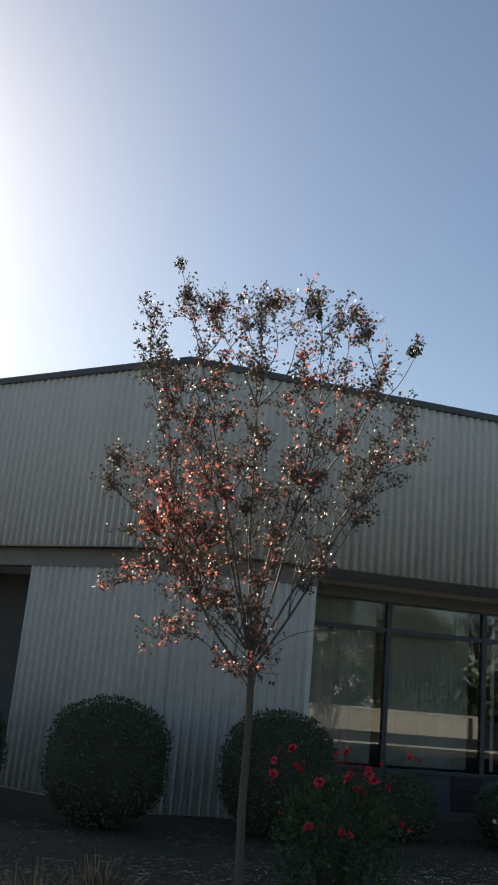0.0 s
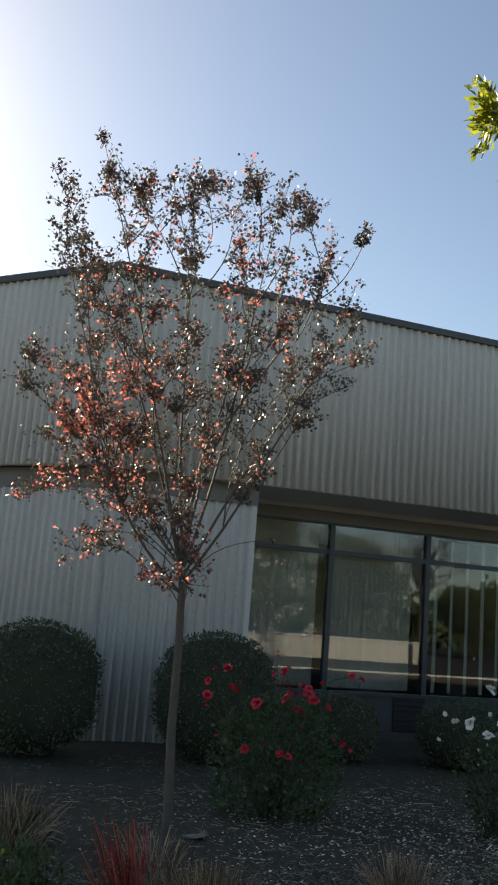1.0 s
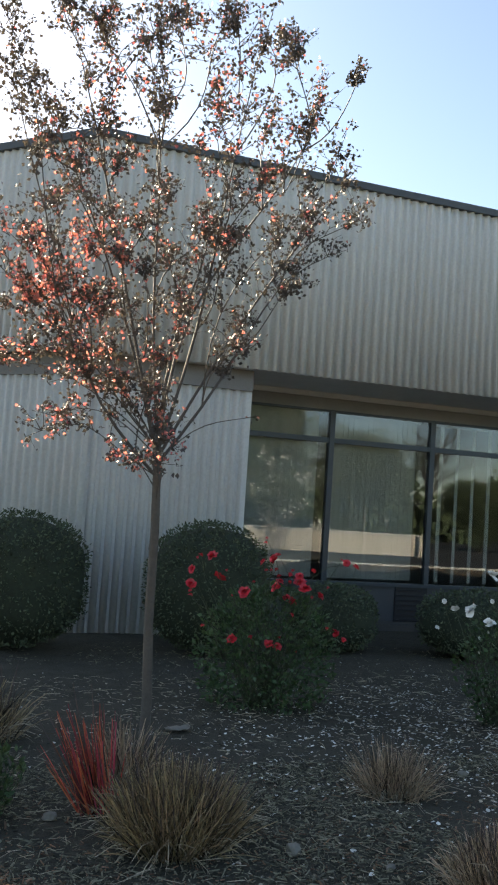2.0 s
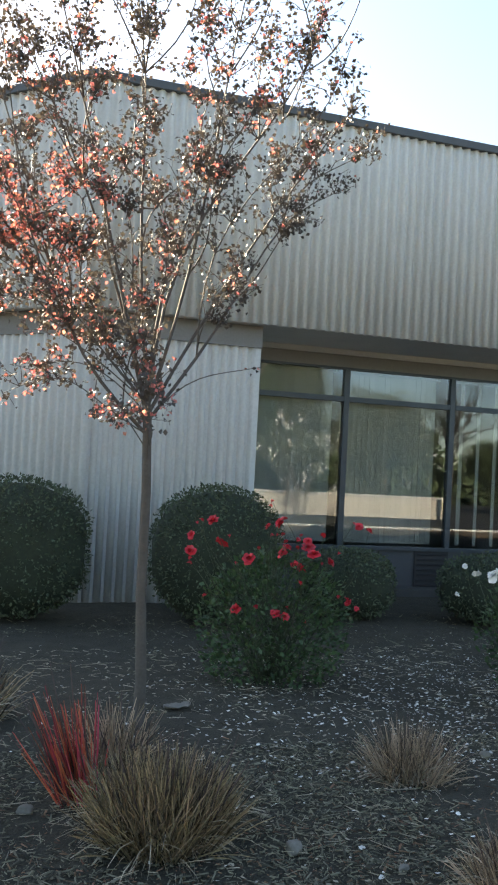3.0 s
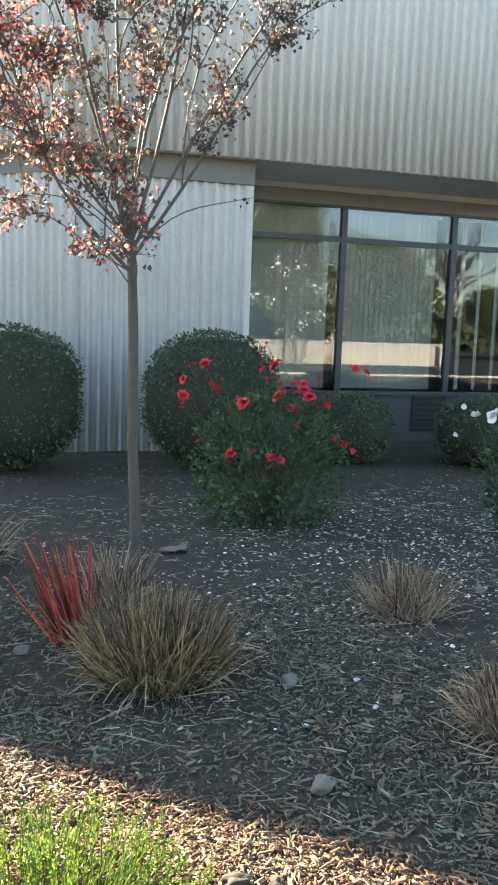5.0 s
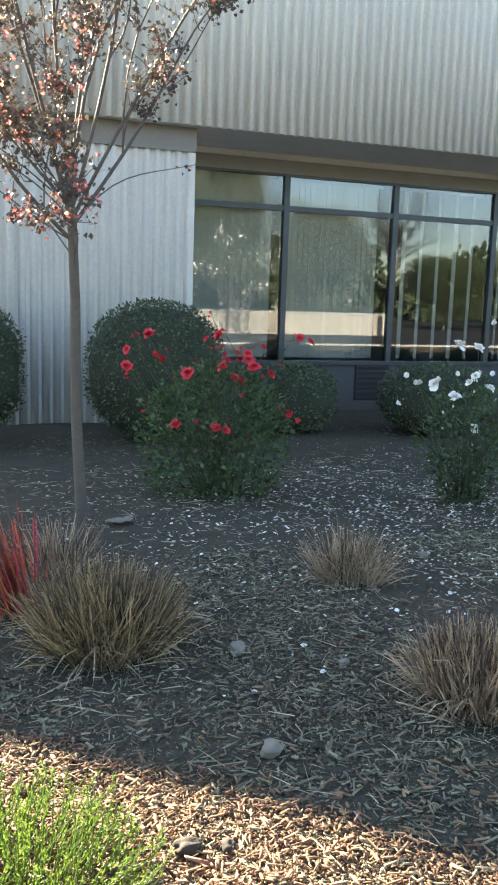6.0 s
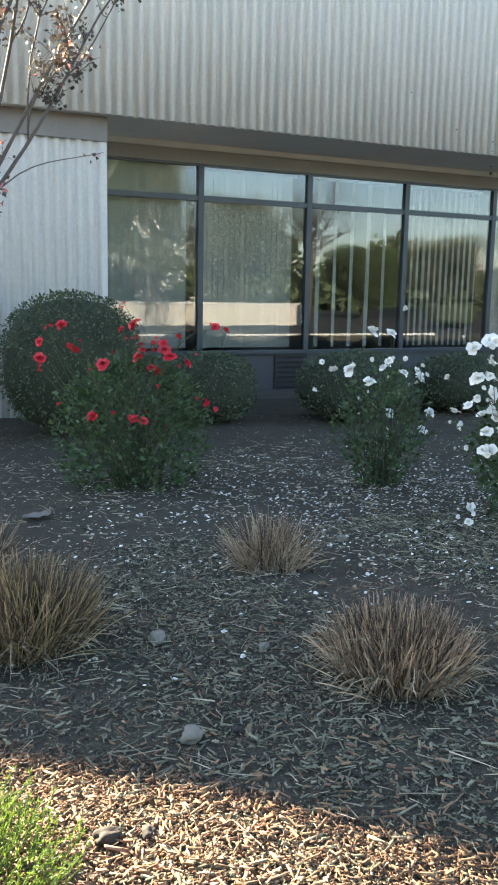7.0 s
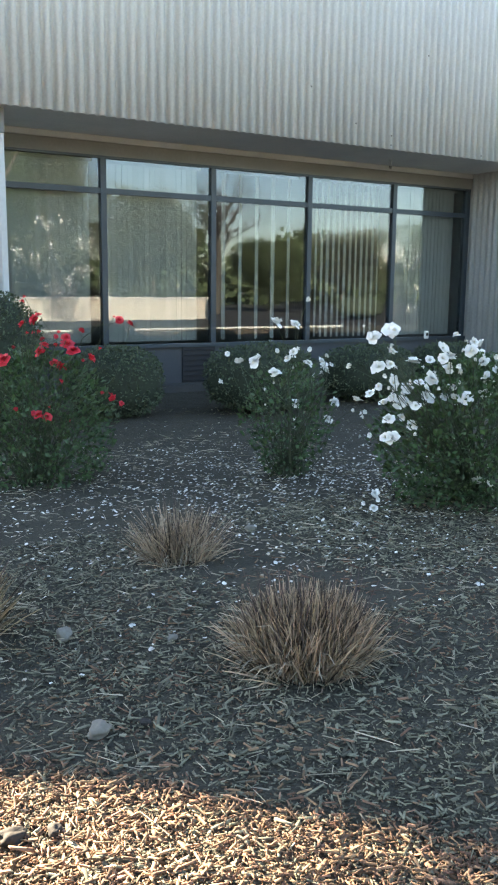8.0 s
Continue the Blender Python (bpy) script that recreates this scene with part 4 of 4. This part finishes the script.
sv, sf = tube([[0, 0.012, 0], [0, -0.002, 0], [0, -0.007, 0]], 0.010, 0.007, 8)
sv, sf = list(map(tuple, sv)), [tuple(int(i) for i in q) for q in sf]
screw_mesh.from_pydata(sv, [], sf + [tuple(range(len(sv) - 8, len(sv)))])
screw_mesh.materials.append(M_DARK_BROWN)
for sx, sz in ((9.78, 3.45), (9.21, 3.55), (8.52, 3.92), (10.45, 4.55), (9.88, 3.33), (11.54, 3.33)):
    ob = new("screw", screw_mesh)
    ob.parent = front
    k = round((sx - AX - 0.005) / PITCH) * PITCH + AX + 0.005
    ob.location = (k, AY - DEEP / 2, sz)

# ---- stones ----
def stone(x, y, w, d, h, material, label, turn=0):
    bm = bmesh.new()
    bmesh.ops.create_icosphere(bm, subdivisions=3, radius=0.5)
    off = Vector(rng.random(3) * 40)
    for v in bm.verts:
        n = v.co.normalized()
        k = 1 + 0.5 * noise.noise(n * 1.3 + off) + 0.06 * noise.noise(n * 6 + off)
        v.co = Vector((n.x * w / 2 * k, n.y * d / 2 * k, n.z * h / 2 * k + h * 0.22))
    ob = part("stone", bm, material, smooth=True)
    tagged(ob, label, "stone", "stones in the mulch")
    ob.matrix_basis = pose(x, y, relief(x, y) + 0.008, 0, 0, turn)


stone(2.652, 3.646, 0.086, 0.070, 0.052, M_STONE, "pale grey rounded stone lying on the mulch", 20)
stone(2.837, 4.473, 0.084, 0.067, 0.055, M_STONE, "small pale stone half sunk in mulch", 50)
# The next two are lumps of bark, built with the stone shape.
stone(2.24, 3.24, 0.074, 0.054, 0.047, M_DARK_BROWN, "dark lump of bark in the sun", 10)
stone(2.35, 3.22, 0.056, 0.04, 0.034, M_DARK_BROWN, "small dark piece of bark in the sun", 70)
stone(2.81, 3.64, 0.045, 0.034, 0.022, M_DARK_BROWN, "small dull stone among the chips", 90)
stone(4.37, 5.49, 0.066, 0.055, 0.044, M_STONE, "small pale stone near the white roses", 0)
stone(3.21, 4.23, 0.067, 0.04, 0.022, M_STONE, "flat dull stone among the chips", 30)
stone(1.80, 5.10, 0.07, 0.06, 0.045, M_STONE, "small grey stone beside the red grass", 15)


# ---- mulch: chips, straw, petals ----
def zs(x, y):
    return np.array([relief(a, b) for a, b in zip(x, y)])


def chips(name, n, x0, x1, y0, y1, size, material, label, lift=0.012, keep=None, flat=False, widest=0.015):
    """Splintered chips: long thin slivers and short flakes with uneven, tapering ends."""
    x, y = rng.uniform(x0, x1, n), rng.uniform(y0, y1, n)
    if keep is not None:
        m = keep(x, y)
        x, y = x[m], y[m]
        n = len(x)
    c = np.stack([x, y, (np.zeros(n) if flat else zs(x, y)) + rng.uniform(0.0, lift, n)], 1)
    yaw, tilt = rng.uniform(0, 2 * np.pi, n), rng.normal(0, 0.26, n)
    L = rng.gamma(1.9, size / 1.9, n).clip(size * 0.3, size * 4.0)
    W = np.clip(L * np.where(rng.random(n) < 0.12, rng.uniform(0.3, 0.6, n), rng.uniform(0.06, 0.28, n)), 0.0018, widest)
    T = rng.uniform(0.0015, 0.0045, n)
    u = np.stack([np.cos(yaw) * np.cos(tilt), np.sin(yaw) * np.cos(tilt), np.sin(tilt)], 1)
    s = unit(np.stack([-np.sin(yaw), np.cos(yaw), rng.normal(0, 0.35, n)], 1))
    up = np.cross(u, s)
    ends = [(a * rng.uniform(0.65, 1.0, n), b * rng.uniform(0.15, 1.0, n)) for a, b in ((-1, -1), (1, -1), (1, 1), (-1, 1))]
    v = []
    for k in (0, 1):
        for a, b in ends:
            v.append(c + u * (a * L / 2)[:, None] + s * (b * W / 2)[:, None] + up * (k * T)[:, None])
    v = np.stack(v, 1).reshape(-1, 3)
    base = np.arange(n)[:, None] * 8
    f = np.concatenate([base + q for q in ([4, 5, 6, 7], [0, 1, 5, 4], [1, 2, 6, 5], [2, 3, 7, 6], [3, 0, 4, 7])])
    ob = mesh_np(name, v, f, material)
    return tagged(ob, label, "mulch", kind="stuff")


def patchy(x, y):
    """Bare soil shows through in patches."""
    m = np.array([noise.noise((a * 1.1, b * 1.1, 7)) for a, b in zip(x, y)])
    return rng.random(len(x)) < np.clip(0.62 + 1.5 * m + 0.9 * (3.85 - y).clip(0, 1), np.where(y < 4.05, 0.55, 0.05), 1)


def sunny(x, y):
    """Tan chips stop at the building's shadow line and, unevenly, thin out towards the outer bed."""
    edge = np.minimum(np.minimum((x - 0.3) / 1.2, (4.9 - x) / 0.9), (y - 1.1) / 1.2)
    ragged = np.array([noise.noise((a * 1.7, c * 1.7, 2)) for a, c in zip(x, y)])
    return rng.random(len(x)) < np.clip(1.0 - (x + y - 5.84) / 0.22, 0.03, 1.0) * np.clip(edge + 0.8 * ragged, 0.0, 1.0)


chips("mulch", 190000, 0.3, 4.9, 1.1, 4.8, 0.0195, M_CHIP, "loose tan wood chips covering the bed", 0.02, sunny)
chips("mulch", 82000, 0.5, 6.2, 2.3, 5.9, 0.0245, M_CHIP_SHADE, "wood chips with the building's shade in their colour", 0.016, patchy)
chips("mulch", 4500, 0.5, 6.0, 3.5, 6.3, 0.028, M_CHIP, "tan wood chips thinning into the soil", 0.012, lambda x, y: rng.random(len(x)) < np.clip((6.2 - y) / 2.4, 0, 1))
chips("mulch", 12000, 0.0, 9.5, 5.0, 10.4, 0.030, M_CHIP_SHADE, "scattered chips in the shaded colour on dark soil", 0.01, patchy)


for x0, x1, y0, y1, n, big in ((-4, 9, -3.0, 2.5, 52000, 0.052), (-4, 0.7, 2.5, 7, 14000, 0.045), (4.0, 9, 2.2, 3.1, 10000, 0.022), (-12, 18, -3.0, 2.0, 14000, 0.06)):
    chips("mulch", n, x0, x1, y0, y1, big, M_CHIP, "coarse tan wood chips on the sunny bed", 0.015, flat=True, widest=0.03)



def petals(at, size):
    """Loose rounded petals lying nearly flat, each cupped and uneven in outline."""
    n = len(at)
    turn = rng.uniform(0, 2 * np.pi, n)
    tilt = rng.normal(0, 0.22, (n, 2))
    ring = []
    for i in range(7):
        a = turn + 2 * np.pi * i / 7
        rr = size * 0.5 * rng.uniform(0.7, 1.1, n) * (1 - 0.3 * np.cos(a - turn))
        dx, dy = np.cos(a) * rr, np.sin(a) * rr * 0.8
        ring.append(at + np.stack([dx, dy, dx * tilt[:, 0] + dy * tilt[:, 1] + 0.18 * rr * rng.random(n)], 1))
    v = np.stack([at] + ring, 1).reshape(-1, 3)
    base = np.arange(n)[:, None] * 8
    f = np.concatenate([base + [0, 1 + i, 1 + (i + 1) % 7] for i in range(7)])
    return v, f


def litter(name, n, cx, cy, sx, sy, lo, hi, material, label, category):
    x, y = rng.normal(cx, sx, n), rng.normal(cy, sy, n)
    m = (y < 10.3) & (y > 3.9) & (x > 0)
    x, y = x[m], y[m]
    at = np.stack([x, y, zs(x, y) + 0.012], 1)
    ob = mesh_np(name, *petals(at, rng.uniform(lo, hi, len(x))), material)
    tagged(ob, label, category, kind="stuff")


litter("fallen_petals", 4300, 5.5, 6.2, 1.5, 1.05, 0.010, 0.029, M_PETAL, "fallen white rose petals on dark mulch", "petals")
litter("fallen_leaves", 1500, 4.5, 6.2, 1.9, 1.4, 0.011, 0.030, M_STRAW, "pale dry leaf litter on the soil", "leaf litter")
n = 2600
x, y = rng.uniform(0.6, 6.5, n), rng.uniform(3.0, 8.5, n)
a = rng.uniform(0, 2 * np.pi, n)
sv, sf = blades(np.stack([x, y, zs(x, y) + 0.018], 1), np.stack([np.cos(a), np.sin(a), rng.uniform(0.0, 0.08, n)], 1), rng.gamma(3.0, 0.025, n).clip(0.02, 0.26), rng.uniform(0.0025, 0.005, n), np.full(n, 0.03))
tagged(mesh_np("straw", sv, sf, M_STRAW), "loose dead grass blades on the mulch", "straw", kind="stuff")


# ---- far trees across the car park ----
def far_tree(x, y, w, h, low, n, material, label, leaf=0.16, trunk=0.16):
    th = thing("tree", x, y, 0, label, "tree", "trees across the car park")
    mesh_np("trunk", *tube([[0, 0, -0.1], [0.1, 0, low], [0, 0.1, h * 0.8]], trunk, 0.04, 7), M_TWIG, th, smooth=True)
    n = int(n * 2.3) if leaf > 0.15 else n
    d = unit(rng.normal(size=(n, 3)))
    k = 40
    lobes = unit(rng.normal(size=(k, 3))) * rng.uniform(0.1, 0.8, (k, 1))
    c = lobes[rng.integers(0, k, n)] + d * rng.uniform(0.12, 0.30, (n, 1))
    at = c * [w / 2, w / 2, (h - low) / 2] + [0, 0, (h + low) / 2]
    ob = mesh_np("crown", *leaves(at, d + rng.normal(size=(n, 3)) * 0.5, rng.uniform(leaf * 0.6, leaf, n), 0.7), material, th)
    tagged(ob, kind="stuff")


far_tree(13.0, -20, 9.5, 12.5, 0.4, 18000, M_FAR, "tall dark green tree behind the pale wall")
far_tree(17.6, -22, 9.0, 12.0, 0.3, 20000, M_FAR_GREY, "tall grey-green tree behind the pale wall")
far_tree(22.4, -20, 7.5, 7.5, 0.3, 14400, M_FAR_GREY, "wide grey-green tree behind the pale wall")
far_tree(29.8, -20, 6.4, 5.0, 0.3, 11200, M_FAR, "rounded dark green tree beyond the car park")
far_tree(36.5, -22, 7.0, 5.8, 0.4, 11200, M_FAR_GREY, "low grey-green tree beyond the car park")
far_tree(44.0, -21, 8.0, 7.2, 0.6, 11200, M_FAR, "broad green tree beyond the car park")
far_tree(3.0, -24, 10, 10.0, 1.5, 11200, M_FAR, "tall dark green tree across the car park")
far_tree(13.2, -9.7, 3.2, 3.9, 1.3, 1800, M_FAR_GREY, "small flowering tree before the pale wall", 0.14, 0.05)


def flowering(x, y, wide, tall, count, label):
    """Loose white blossom on arching stems."""
    bt = thing("flowering_shrub", x, y, 0, label, "shrub", "flowering shrubs across the car park")
    cl = rng.normal(size=(count, 3)) * [wide, wide * 0.7, tall * 0.22] + [0, 0, tall * 0.55]
    cl[:, 2] = np.clip(cl[:, 2], 0.6, tall) - 0.3 * cl[:, 0]
    at = cl[rng.integers(0, count, count * 24)] + rng.normal(size=(count * 24, 3)) * 0.15
    mesh_np("blossom", *leaves(at, rng.normal(size=(len(at), 3)), rng.uniform(0.06, 0.13, len(at)), 0.8), M_WHITE, bt)
    mesh_np("stem", *join([tube(bend((0, 0, -0.1), c, 0.1, 7, 0.05), 0.02, 0.006, 5) for c in cl]), M_TWIG, bt)


# A clipped shrub shape stands in for an unidentified dark hump in the glass.
hump = clipped(27.2, -8.6, 2.5, 1.6, 0.95, "dark rounded hump beyond the car park kerb", 0.8)
hump["group"] = "shrubs across the car park"
flowering(13.7, -9.4, 0.75, 4.2, 16, "pale blossoming shrub before the pale wall")
flowering(32.3, -12.0, 0.8, 4.7, 12, "pale blossoming shrub beyond the car park")
n = 20000
bx = rng.uniform(-40, 90, n)
bz = rng.random(n) ** 0.8 * (4.2 + 1.3 * np.sin(bx * 0.45) + 0.8 * np.sin(bx * 1.3 + 1))
hedge = mesh_np("far_woods", *leaves(np.stack([bx, rng.uniform(-40, -36, n), bz], 1), rng.normal(size=(n, 3)), rng.uniform(0.45, 0.85, n), 0.7), M_FAR)
tagged(hedge, "distant dark green belt of trees", "trees", kind="stuff")
M_FARBARK = mat("far_bark", (0.05, 0.043, 0.036), 0.85, 0.0, 0.2, 3, 20)
bare = thing("bare_tree", 25.2, -18, 0, "tall bare-branched tree beyond the car park", "tree")
bl = [tube([[0, 0, -0.1], [0.1, 0, 2.5], [0.0, 0, 5.2]], 0.20, 0.08, 7)]
for _ in range(34):
    z0 = rng.uniform(2.6, 5.0)
    a = rng.uniform(0, 2 * np.pi)
    e = np.array([math.cos(a) * rng.uniform(1.2, 3.6), math.sin(a) * rng.uniform(0.8, 2.4), z0 + rng.uniform(1.0, 2.6)])
    line = bend((0, 0, z0), e, 0.3, 8, 0.2)
    bl.append(tube(line, 0.04, 0.010, 5))
    for _ in range(7):
        p = line[int(rng.integers(2, 8))]
        bl.append(tube(bend(p, p + rng.normal(size=3) * 0.5 + [0, 0, 0.6], 0.1, 5, 0.1), 0.018, 0.006, 4))
mesh_np("branch_crown", *join(bl), M_FARBARK, bare)

# ---- single chips beside the path, the last of the pieces ----
bed = thing("mulch_patch", 2.2, 2.9, 0, "sunlit tan wood chips lying loose on top", "mulch")
one = []
for k in range(6):
    bm = bmesh.new()
    L, W = 0.020 + 0.006 * k, 0.004 + 0.0012 * ((k * 3) % 5)
    bmesh.ops.create_cube(bm, size=1.0, matrix=Matrix.Diagonal((L, W, 0.005, 1)))
    for v in bm.verts:
        v.co.y *= 0.55 + 0.45 * rng.random()
        v.co.x *= 0.85 + 0.15 * rng.random()
        v.co.z += 0.05 * v.co.x * (k % 3 - 1)
    me = bpy.data.meshes.new("wood_chip")
    bm.to_mesh(me)
    bm.free()
    me.materials.append(M_CHIP_ONE)
    one.append(me)
for i in range(290):
    x, y = rng.uniform(1.8, 3.3), rng.uniform(2.4, 3.5)
    ob = new("wood_chip", one[i % 6])
    ob.parent = bed
    ob.matrix_basis = pose(x - 2.2, y - 2.9, relief(x, y) + rng.uniform(0.014, 0.026), rng.normal() * 9, rng.normal() * 9, rng.uniform(0, 360))
